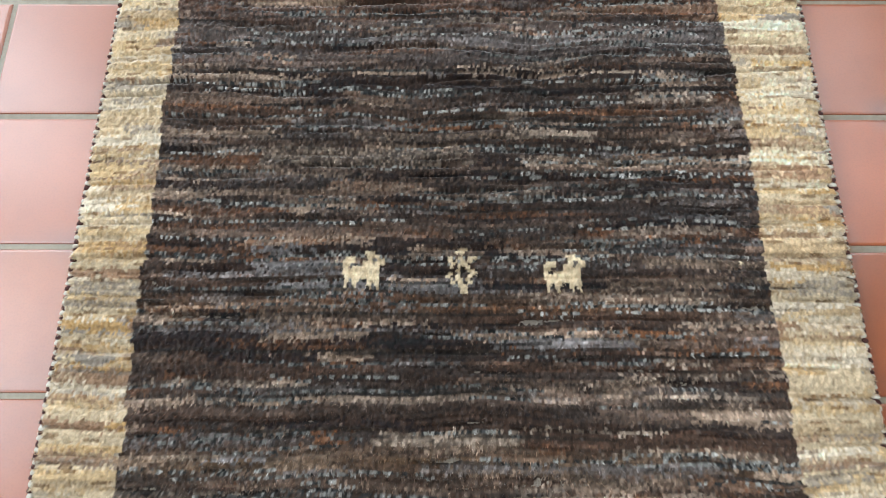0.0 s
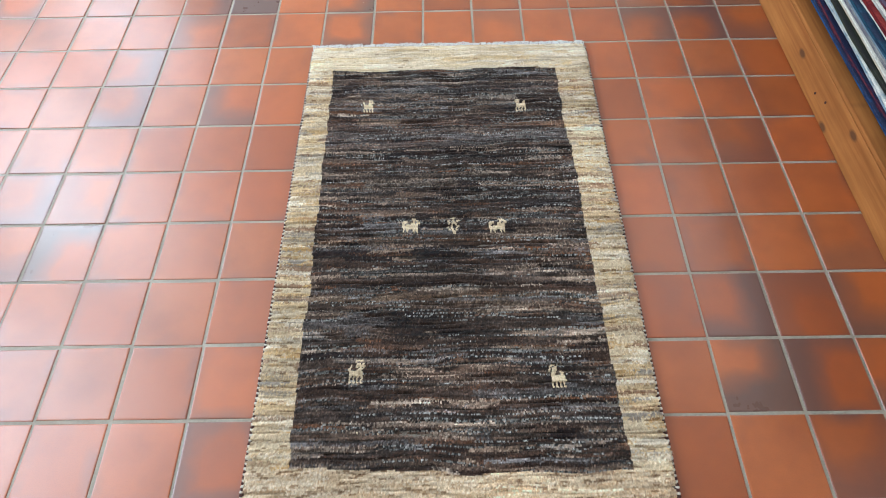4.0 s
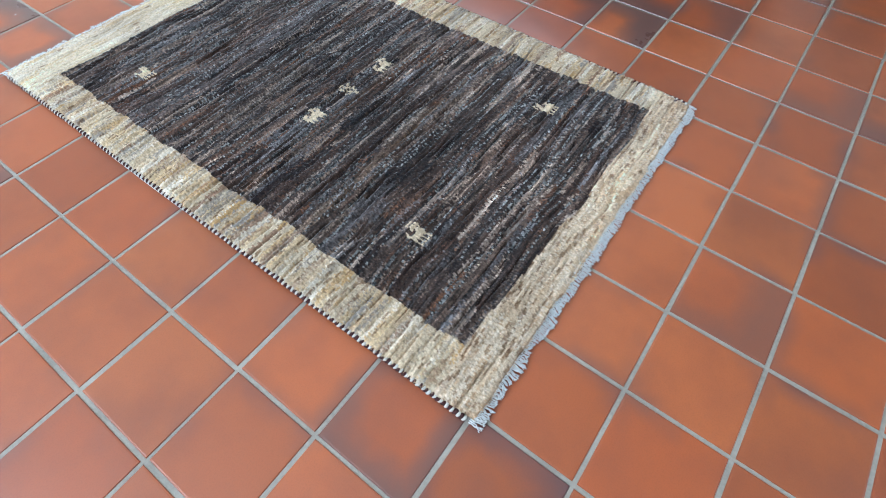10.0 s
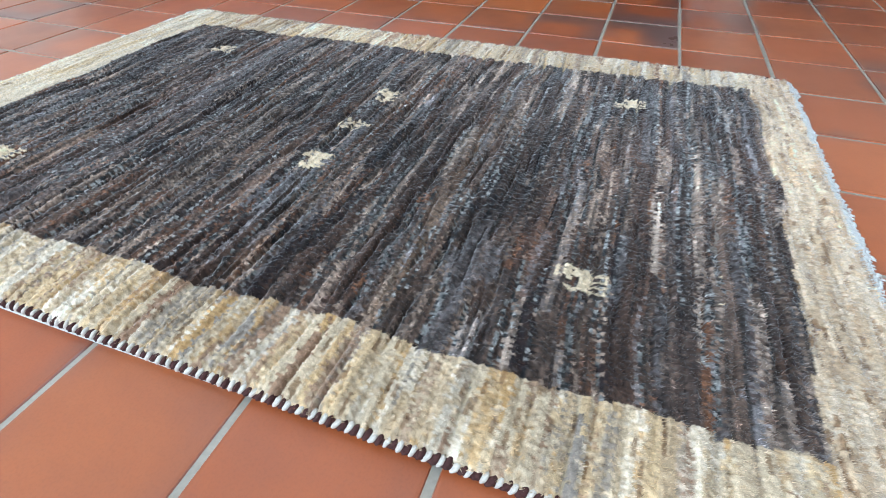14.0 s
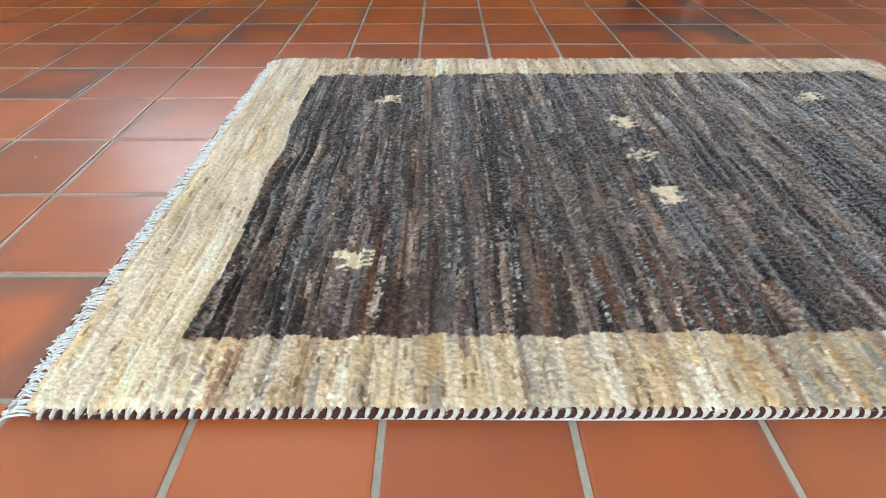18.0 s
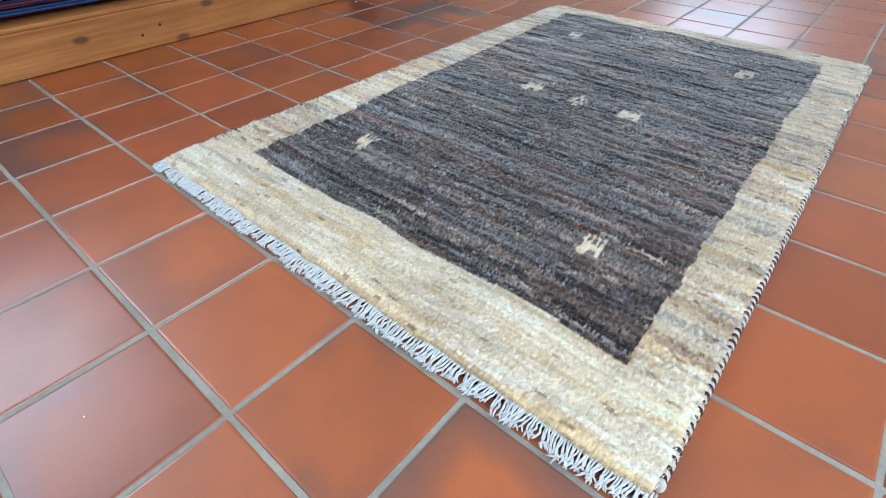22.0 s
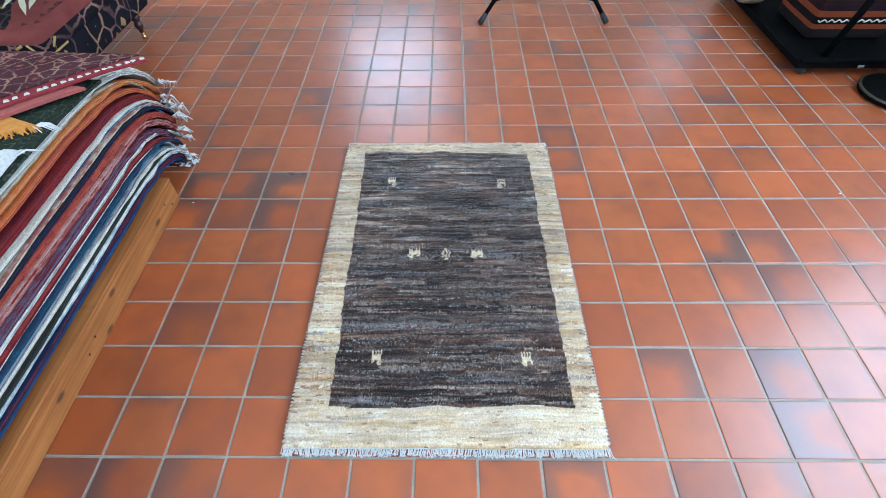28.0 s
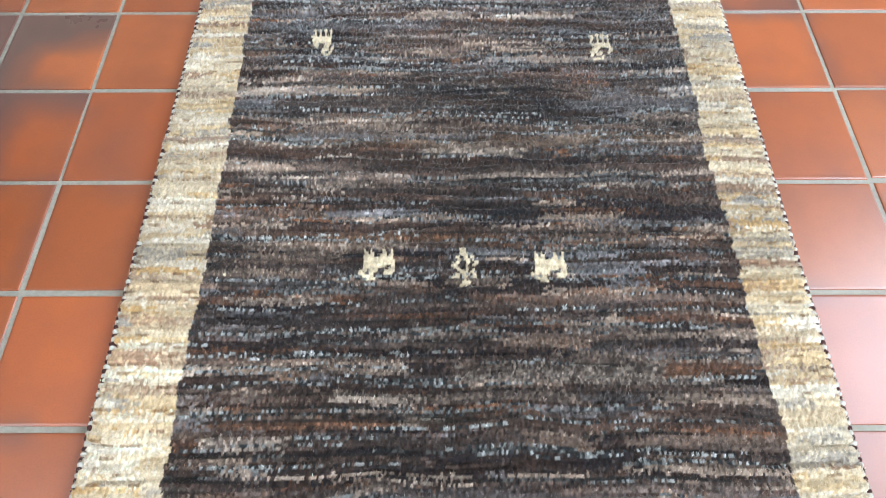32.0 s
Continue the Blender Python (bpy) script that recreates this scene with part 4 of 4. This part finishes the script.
def open_carpets(z):
    rng = np.random.default_rng(8)
    green = carpet_material("green_carpet", (0.022, 0.032, 0.020), (0.10, 0.11, 0.08), (0.05, 0.03, 0.03), 34.0)
    top = thing("flat_carpet", "dark green patterned carpet lying open on the stacked kilims", "rug")
    part("nap", laid_sheet(((1.462, PNEAR - 0.05), (1.468, -0.96), (2.06, -0.98), (2.06, PNEAR - 0.05)), z, 0.009, rng, 0.04, 0.002, (-0.7, 0.013)), green, top)
    z += 0.0110
    ivory = plain("ivory_shag", (0.42, 0.40, 0.36), (0.66, 0.64, 0.59), 90.0, 0.95, 0.004)
    top = thing("shag_rug", "ivory shaggy wool rug lying open on the stacked kilims", "rug")
    part("nap", laid_sheet(((1.44, 1.2), (1.476, -0.555), (2.06, -0.55), (2.06, 1.2)), z, 0.022, rng, 0.02, 0.006), ivory, top)
    tagged(part("fringe", strip_tassels((1.474, -0.548), (1.62, -0.548), z + 0.010, (-0.35, -1), rng, 0.045, 0.004, 0.0026), COTTON, top, "loose white fringe"), kind="stuff")
    amber = plain("amber_wool", (0.42, 0.15, 0.018), (0.58, 0.24, 0.035), 70.0, 0.95, 0.003)
    top = thing("amber_rug", "amber wool rug lying on the ivory shaggy rug", "rug")
    part("nap", laid_sheet(((1.70, -0.575), (1.498, -0.685), (2.05, -0.92), (2.07, -0.565)), z, 0.009, rng, 0.02, 0.002, (-0.7, 0.013)), amber, top)
    tagged(part("fringe", strip_tassels((1.50, -0.683), (1.70, -0.577), z + 0.006, (-0.6, 0.8), rng, 0.018, 0.004, 0.0026), amber, top, "amber yarn fringe"), kind="stuff")
    tagged(part("warp_end", strip_tassels((1.49, -0.70), (1.505, -0.675), z + 0.006, (-1, 0.1), rng, 0.045, 0.003, 0.002), COTTON, top, "pale warp ends"), kind="stuff")
    z += 0.0108
    coral = plain("coral_wool", (0.26, 0.050, 0.042), (0.38, 0.095, 0.075), 80.0, 0.95, 0.003)
    top = thing("coral_rug", "coral red wool rug lying between amber and burgundy rugs", "rug")
    part("nap", laid_sheet(((1.73, -0.60), (1.452, -0.865), (2.05, -1.02), (2.07, -0.58)), z, 0.009, rng, 0.025, 0.002, (-0.7, 0.013), -0.01), coral, top)
    z += 0.0108
    madder = plain("madder_red_wool", (0.16, 0.008, 0.012), (0.26, 0.020, 0.024), 80.0, 0.95, 0.003)
    figured = carpet_material("burgundy_carpet", (0.085, 0.026, 0.032), (0.40, 0.26, 0.18), (0.26, 0.075, 0.060), 19.0)
    top = thing("burgundy_carpet", "burgundy figured carpet with red border lying open on the stack", "rug")
    a, b, sag, bend = Vector((1.745, -0.61, 0)), Vector((1.352, -1.05, 0)), (-0.70, 0.014), -0.016
    inner = Vector((0.034, -0.028, 0))
    part("border", laid_sheet((a.xy, b.xy, (2.06, -1.16), (2.08, -0.59)), z, 0.007, rng, 0.03, 0.003, sag, bend), madder, top, "madder red border")
    part("field", laid_sheet(((a + inner).xy, (b + inner * 1.2).xy, (2.05, -1.145), (2.07, -0.61)), z + 0.0085, 0.004, rng, 0.03, 0.003, sag, bend), figured, top, "burgundy field of small figures")
    for k in range(25):
        u = (k + 0.5 + 0.12 * rng.normal()) / 25
        p = a.lerp(b, u) + Vector((bend * math.sin(math.pi * u) + 0.016, -0.012, 0))
        h = z + 0.0090 - (sag[1] * ((sag[0] - p.y) / 0.25) ** 2 if p.y < sag[0] else 0)
        tab = part("tab", woven_tab(0.0065, 0.0078, 0.004), WHITEYARN, top, "small white woven tab")
        tab.location, tab.rotation_euler = (p.x, p.y, h), (0.1, 0.1, -0.7 + 0.2 * rng.normal())


open_carpets(STACK_TOP + 0.004)


# ---- things at the far side ----
def figure(outline, z, thick=0.002):
    """A woven figure: an outline of pairs with a little thickness, lying at height z."""
    bm = bmesh.new()
    low = [bm.verts.new((x, y, z)) for x, y in outline]
    top = [bm.verts.new((x, y, z + thick)) for x, y in outline]
    bm.faces.new(top), bm.faces.new(low[::-1])
    for k in range(len(low)):
        n = (k + 1) % len(low)
        bm.faces.new((low[k], low[n], top[n], top[k]))
    bmesh.ops.recalc_face_normals(bm, faces=bm.faces)
    return bm


def build_bench():
    b = thing("upholstered_bench", "low bench in black and red kilim on turned brass-footed legs", "bench")
    side = carpet_material("black_figured_kilim", (0.010, 0.009, 0.012), (0.30, 0.15, 0.13), (0.34, 0.20, 0.08), 9.0)
    seat = plain("dusty_red_kilim", (0.125, 0.028, 0.024), (0.20, 0.052, 0.042), 9.0, 0.95, 0.003, fine=30.0, spec=0.1)
    cream = plain("cream_kilim", (0.46, 0.41, 0.28), (0.60, 0.55, 0.41), 60.0, 0.95, 0.002, spec=0.1)
    sage = plain("sage_kilim", (0.20, 0.18, 0.13), (0.29, 0.27, 0.20), 40.0, 0.95, 0.002, spec=0.1)
    plum = plain("plum_kilim", (0.035, 0.014, 0.016), (0.11, 0.035, 0.035), 46.0, 0.95, 0.002, spec=0.1)
    straw = plain("straw_kilim", (0.34, 0.22, 0.07), (0.46, 0.32, 0.12), 60.0, 0.95, 0.002, spec=0.1)
    part("apron", boxed((2.04, -2.36, 0.155), (2.70, -1.48, 0.30), 0.03, 4), side, b, "black figured upholstered apron", True)
    cushion = part("seat", boxed((2.035, -2.365, 0.285), (2.705, -1.475, 0.40), 0.045, 5), side, b, "dusty red and black figured seat", True)
    cushion.data.materials.append(seat)
    for f in cushion.data.polygons:
        f.material_index = int(f.center.z > 0.352)
    part("dark_panel", figure(((2.175, -1.52), (2.20, -1.60), (2.285, -1.75), (2.31, -1.87), (2.36, -1.95), (2.655, -1.95), (2.655, -1.52)), 0.3992), side, b, "black figured corner panel")
    part("sage_panel", figure(((2.115, -1.90), (2.080, -1.86), (2.082, -1.80), (2.082, -2.30), (2.14, -2.30)), 0.3992), sage, b, "pale sage panel")
    for k in range(7):
        y = -1.70 - 0.062 * k
        part("scallop", figure(((2.081, y + 0.028), (2.098 + 0.004 * (k % 2), y + 0.012), (2.101, y - 0.014), (2.081, y - 0.030)), 0.4000, 0.0022), plum, b)
    for spine in (((2.296, -1.836), (2.225, -1.735), (2.160, -1.645)), ((2.233, -1.85), (2.212, -1.78), (2.182, -1.706)), ((2.322, -1.858), (2.325, -1.80), (2.306, -1.722)), ((2.41, -1.70), (2.38, -1.65), (2.33, -1.60))):
        (ax, ay), (mx, my), (ex, ey) = spine
        d = Vector((ex - ax, ey - ay, 0)).normalized()
        w = Vector((-d.y, d.x, 0)) * 0.012
        part("leaf", figure(((ax - w.x, ay - w.y), (mx - w.x, my - w.y), (ex, ey), (mx + w.x, my + w.y), (ax + w.x, ay + w.y)), 0.4010, 0.0025), cream, b, "cream woven leaf")
    for x, y in ((2.083, -1.594), (2.098, -1.66), (2.125, -1.57), (2.15, -1.78)):
        part("barb", figure(((x - 0.014, y + 0.004), (x + 0.014, y - 0.010), (x + 0.002, y + 0.022)), 0.3992), plum, b, "small dark barb")
    for line in (((2.091, -1.475, 0.356), (2.064, -1.476, 0.317)), ((2.035, -1.572, 0.347), (2.036, -1.537, 0.320)), ((2.064, -1.479, 0.305), (2.044, -1.56, 0.295), (2.044, -1.636, 0.295)), ((2.140, -1.475, 0.340), (2.112, -1.475, 0.353))):
        part("petal", tube(bmesh.new(), line, [0.0055] * len(line), 6), straw, b, "straw yellow woven petal", True)
    for x, y in ((2.115, -2.285), (2.63, -2.285), (2.115, -1.56), (2.63, -1.56)):
        leg = part("leg", lathe([(0.033, 0.012), (0.05, 0.014), (0.06, 0.021), (0.075, 0.024), (0.088, 0.019), (0.094, 0.014), (0.10, 0.022), (0.116, 0.027), (0.132, 0.022), (0.138, 0.017), (0.145, 0.026), (0.165, 0.030)]), DARKWOOD, b, "dark turned wooden leg", True)
        leg.location = (x, y, 0)
        part("foot", lathe([(0.0005, 0.010), (0.004, 0.014), (0.012, 0.015), (0.017, 0.010), (0.024, 0.011), (0.034, 0.013)]), BRASS, leg, "small brass foot", True)
    return b


def build_stand():
    s = thing("folding_stand", "black metal folding stand with splayed legs and rubber feet", "stand")
    hub = Vector((-0.153, -2.66, 0.50))
    for x, y in ((0.21, -2.44), (-0.516, -2.44), (-0.153, -3.06)):
        foot = Vector((x, y, 0.012))
        d = (hub - foot).normalized()
        leg = part("leg", tube(bmesh.new(), [foot + d * 0.03, foot + d * 0.25, hub], [0.012, 0.012, 0.011], 8), BLACKMETAL, s, smooth=True)
        part("rubber_foot", tube(bmesh.new(), [foot - d * 0.008, foot + d * 0.01, foot + d * 0.055], [0.015, 0.017, 0.0145], 10), RUBBER, leg, "ribbed rubber foot", True)
        m = foot.lerp(hub, 0.2)
        part("brace", tube(bmesh.new(), [m, Vector((hub.x, hub.y, 0.125))], [0.005, 0.005], 6), BLACKMETAL, s, smooth=True)
    part("column", tube(bmesh.new(), [(hub.x, hub.y, 0.10), (hub.x, hub.y, 0.62)], [0.014, 0.014], 12), BLACKMETAL, s, smooth=True)
    part("collar", tube(bmesh.new(), [(hub.x, hub.y, 0.47), (hub.x, hub.y, 0.53)], [0.024, 0.024], 12), RUBBER, s, smooth=True)
    return s


def build_rack():
    r = thing("textile_trolley", "low black metal trolley that carries folded kilims", "trolley")
    part("platform", boxed((-2.18, -2.85, 0.045), (-1.31, -1.84, 0.080), 0.008), BLACKMETAL, r)
    part("rim", boxed((-2.18, -1.848, 0.0802), (-1.31, -1.828, 0.098), 0.004), BLACKMETAL, r)
    for x, y in ((-1.37, -1.88), (-2.1, -1.88), (-1.37, -2.79), (-2.1, -2.79)):
        bm = tube(bmesh.new(), [(x - 0.012, y, 0.0235), (x + 0.012, y, 0.0235)], [0.023, 0.023], 14)
        part("caster", bm, RUBBER, r, smooth=True)
    part("post", tube(bmesh.new(), [(-1.46, -1.90, 0.08), (-1.70, -2.0, 0.75)], [0.016, 0.016], 10), BLACKMETAL, r, smooth=True)
    part("post", tube(bmesh.new(), [(-2.02, -1.93, 0.08), (-1.95, -2.0, 0.75)], [0.016, 0.016], 10), BLACKMETAL, r, smooth=True)
    part("strap", tube(bmesh.new(), [(-1.79, -1.87, 0.1), (-1.98, -1.95, 0.3)], [0.004, 0.004], 6), WHITEYARN, r, "thin pale cord", True)
    for x in (-1.62, -1.78):
        part("label_plate", boxed((x - 0.015, -1.8405, 0.052), (x + 0.015, -1.8375, 0.064), 0.001, 1), plain("plate_grey", (0.2, 0.2, 0.2), (0.3, 0.3, 0.3), 30.0, 0.4), r)

    # horizontal bands of a striped kilim folded on the trolley
    g = Graph("striped_kilim")
    v = g.local()
    sep = g.node("ShaderNodeSeparateXYZ")
    g.put(sep.inputs[0], v)
    zz = sep.outputs[2]
    n = g.node("ShaderNodeValToRGB")
    n.color_ramp.interpolation = "CONSTANT"
    stops = ((0.0, (0.05, 0.028, 0.024)), (0.14, (0.95, 0.20, 0.06)), (0.20, (0.02, 0.014, 0.016)), (0.29, (0.95, 0.20, 0.06)), (0.37, (0.07, 0.02, 0.045)), (0.44, (0.10, 0.025, 0.025)), (0.50, (0.06, 0.065, 0.035)), (0.60, (0.03, 0.02, 0.02)), (0.68, (0.45, 0.11, 0.04)), (0.76, (0.06, 0.06, 0.035)))
    e = n.color_ramp.elements
    while len(e) < len(stops):
        e.new(0.5)
    for el, (p, c) in zip(e, stops):
        el.position, el.color = p, (*c, 1)
    g.put(n.inputs[0], g.math("MULTIPLY", g.math("SUBTRACT", zz, 0.085), 2.6))
    wv = g.noise(g.scaled(v, (260, 260, 600)), 1.0, 2.0)
    g.bump(wv, 0.6, 0.003)
    striped = g.finish(g.mix(1.0, n.outputs[0], g.ramp(wv, (0.3, 0.12), (0.7, 0.26)), "MULTIPLY"), 0.92, 0.0, 0.2)
    k = thing("striped_kilim", "folded dark kilim with orange bands on a black trolley", "folded rug")
    part("cloth", boxed((-1.84, -2.40, 0.0812), (-1.435, -2.06, 0.47), 0.03, 4), striped, k, smooth=True)
    bm = bmesh.new()
    pts = [(-1.82 + 0.37 * q / 40, -2.057, 0.181 + 0.006 * (1 if q % 4 < 2 else -1) * (1 if q % 2 else 0.3)) for q in range(41)]
    tube(bm, pts, [0.0035] * len(pts), 6)
    part("zigzag", bm, WHITEYARN, k, "white zigzag line", True)
    c = thing("sackcloth_roll", "folded beige sackcloth resting on a black trolley", "cloth")
    part("cloth", boxed((-1.42, -2.80, 0.0812), (-1.25, -2.47, 0.26), 0.06, 5), plain("sackcloth", (0.19, 0.145, 0.09), (0.28, 0.225, 0.15), 120.0, 0.95, 0.003), c, smooth=True)


def build_disc():
    d = thing("round_stand_base", "round black iron stand base with a dark bronze rim", "stand")
    part("plate", lathe([(0.001, 0.150), (0.006, 0.165), (0.022, 0.166), (0.030, 0.155), (0.040, 0.09), (0.046, 0.03), (0.048, 0.018)], 40), BLACKMETAL, d, smooth=True).location = (-1.725, -1.668, 0)
    part("rim", lathe([(0.0225, 0.1655), (0.026, 0.1685), (0.0300, 0.1640)], 40), BRONZE, d, "dull dark bronze rim", True).location = (-1.725, -1.668, 0)
    part("pole", tube(bmesh.new(), [(-1.725, -1.668, 0.045), (-1.725, -1.668, 0.9)], [0.014, 0.014], 12), BLACKMETAL, d, smooth=True)


build_bench()
build_stand()
build_rack()
build_disc()
for x, y, r in ((1.370, -0.936, 0.0032), (-1.107, -0.987, 0.0032), (0.42, 0.25, 0.0013), (0.12, 0.21, 0.0013)):
    bm = bmesh.new()
    bmesh.ops.create_icosphere(bm, subdivisions=1, radius=r, matrix=Matrix.Diagonal((1.3, 0.9, 0.5, 1)))
    chip = tagged(link_mesh("paint_chip", bm, STONE), "tiny white chip of plaster on the tiles", "debris", "chips on the floor")
    chip.location = (x, y, r * 0.5 + 0.0002)


# ---- tiles ----
NEAR_I, NEAR_J = range(-8, 9), range(-13, 5)
# smoky tiles by column and row: strength, and where in the tile the clean patch lies
FLASHED = {
    (-2, 1): (1, 0.5, 0.5), (0, 1): (1, -0.28, 0.0), (-3, 1): (0.8, -0.2, -0.2), (-3, 0): (0.7, 0.2, -0.15), (-2, 2): (0.9, 0.05, 0.05), (0, 2): (0.9, 0.0, 0.05),
    (-7, 1): (1, 0.0, 0.0), (-8, 1): (1, 0.0, 0.0), (-7, 2): (1, 0.0, -0.2), (-7, 0): (0.6, 0.1, -0.1), (-8, 0): (0.7, 0.1, -0.1), (-7, -1): (0.8, 0.15, 0.0), (-4, -1): (0.8, -0.3, 0.05), (-4, -2): (0.8, -0.15, 0.25),
    (-2, -2): (0.8, 0.22, 0.18), (-5, -5): (0.7, 0.2, 0.25), (-4, -5): (1, 0.28, -0.22), (-5, -4): (0.8, -0.15, 0.22), (-1, -8): (0.95, 0.05, 0.02), (-1, -9): (0.95, 0.0, 0.06), (4, 2): (0.9, 0.0, 0.05), (3, 0): (0.4, 0.0, -0.25),
    (6, 0): (0.8, -0.2, -0.22), (7, 1): (0.9, -0.05, -0.3), (8, 1): (0.8, 0.0, 0.35), (7, 0): (0.9, -0.22, -0.2), (6, 1): (0.6, 0.25, 0.1), (6, -6): (0.9, -0.3, 0.1), (6, -7): (1, -0.22, 0.34), (7, -7): (0.9, 0.28, -0.05), (8, -6): (0.8, 0.1, 0.25),
    (8, -7): (0.9, -0.15, 0.2), (7, -8): (0.6, -0.1, 0.3), (-6, -11): (0.7, 0.0, -0.35), (0, 0): (0.9, -0.05, 0.05), (7, -6): (0.5, 0.1, -0.25), (-4, -4): (0.5, 0.3, 0.2), (8, -5): (0.5, -0.1, 0.3), (2, -10): (0.6, 0.1, 0.3), (7, 2): (0.6, 0.2, 0.2), (6, -10): (0.6, 0.2, 0.2), (6, -11): (0.7, 0.3, 0.3), (8, 0): (0.6, 0.1, 0.3), (7, -3): (0.5, -0.2, 0.25), (-8, 3): (0.7, 0.0, 0.1), (-6, 2): (0.5, 0.25, 0.0),
}


def tile_verts(cx, cy, rng, half=(PITCH - JOINT) / 2, thick=0.012):
    """A pressed tile: eased edges, a whisker out of level and out of square."""
    rings = ((half - 0.0002, -thick + 0.004), (half, -0.0016), (half - 0.0008, -0.0004), (half - 0.0032, 0.0))
    tx, ty, dz = rng.normal(scale=0.0022), rng.normal(scale=0.0022), rng.normal(scale=0.00018)
    out = []
    for h, z in rings:
        for sx, sy in ((-1, -1), (1, -1), (1, 1), (-1, 1)):
            out.append((cx + sx * h, cy + sy * h, z + dz + (tx * sx + ty * sy) * h * 0.9))
    return out


TILE_FACES = [(r * 4 + s, r * 4 + (s + 1) % 4, r * 4 + 4 + (s + 1) % 4, r * 4 + 4 + s) for r in range(3) for s in range(4)] + [(12, 13, 14, 15)]


def build_tiles():
    rng = np.random.default_rng(3)
    shared = []
    for k in range(8):
        me = bpy.data.meshes.new("tile")
        me.from_pydata(tile_verts(0, 0, rng), [], TILE_FACES)
        me.materials.append(TILE)
        shared.append(me)
    for j in NEAR_J:
        for i in NEAR_I:
            ob = new("tile", shared[int(rng.integers(8))])
            ob.parent = floor
            ob.location = ((i + 0.5) * PITCH + rng.normal(scale=0.0006), (j + 0.5) * PITCH + rng.normal(scale=0.0006), 0)
            ob["flash"], ob["flash_x"], ob["flash_y"] = [float(q) for q in FLASHED.get((i, j), (0, 0, 0))]
    verts, faces = [], []
    for j in range(round(Y0 / PITCH), round(Y1 / PITCH)):
        for i in range(round(X0 / PITCH), round(X1 / PITCH)):
            if i in NEAR_I and j in NEAR_J:
                continue
            b = len(verts)
            verts += tile_verts((i + 0.5) * PITCH + rng.normal(scale=0.0006), (j + 0.5) * PITCH + rng.normal(scale=0.0006), rng)
            faces += [tuple(b + q for q in f) for f in TILE_FACES]
    me = bpy.data.meshes.new("outer_tiles")
    me.from_pydata(verts, [], faces)
    me.materials.append(TILE_FAR)
    ob = new("outer_tiles", me)
    ob.parent = floor
    tagged(ob, "red quarry tiles with smoky marks", kind="stuff")


build_tiles()
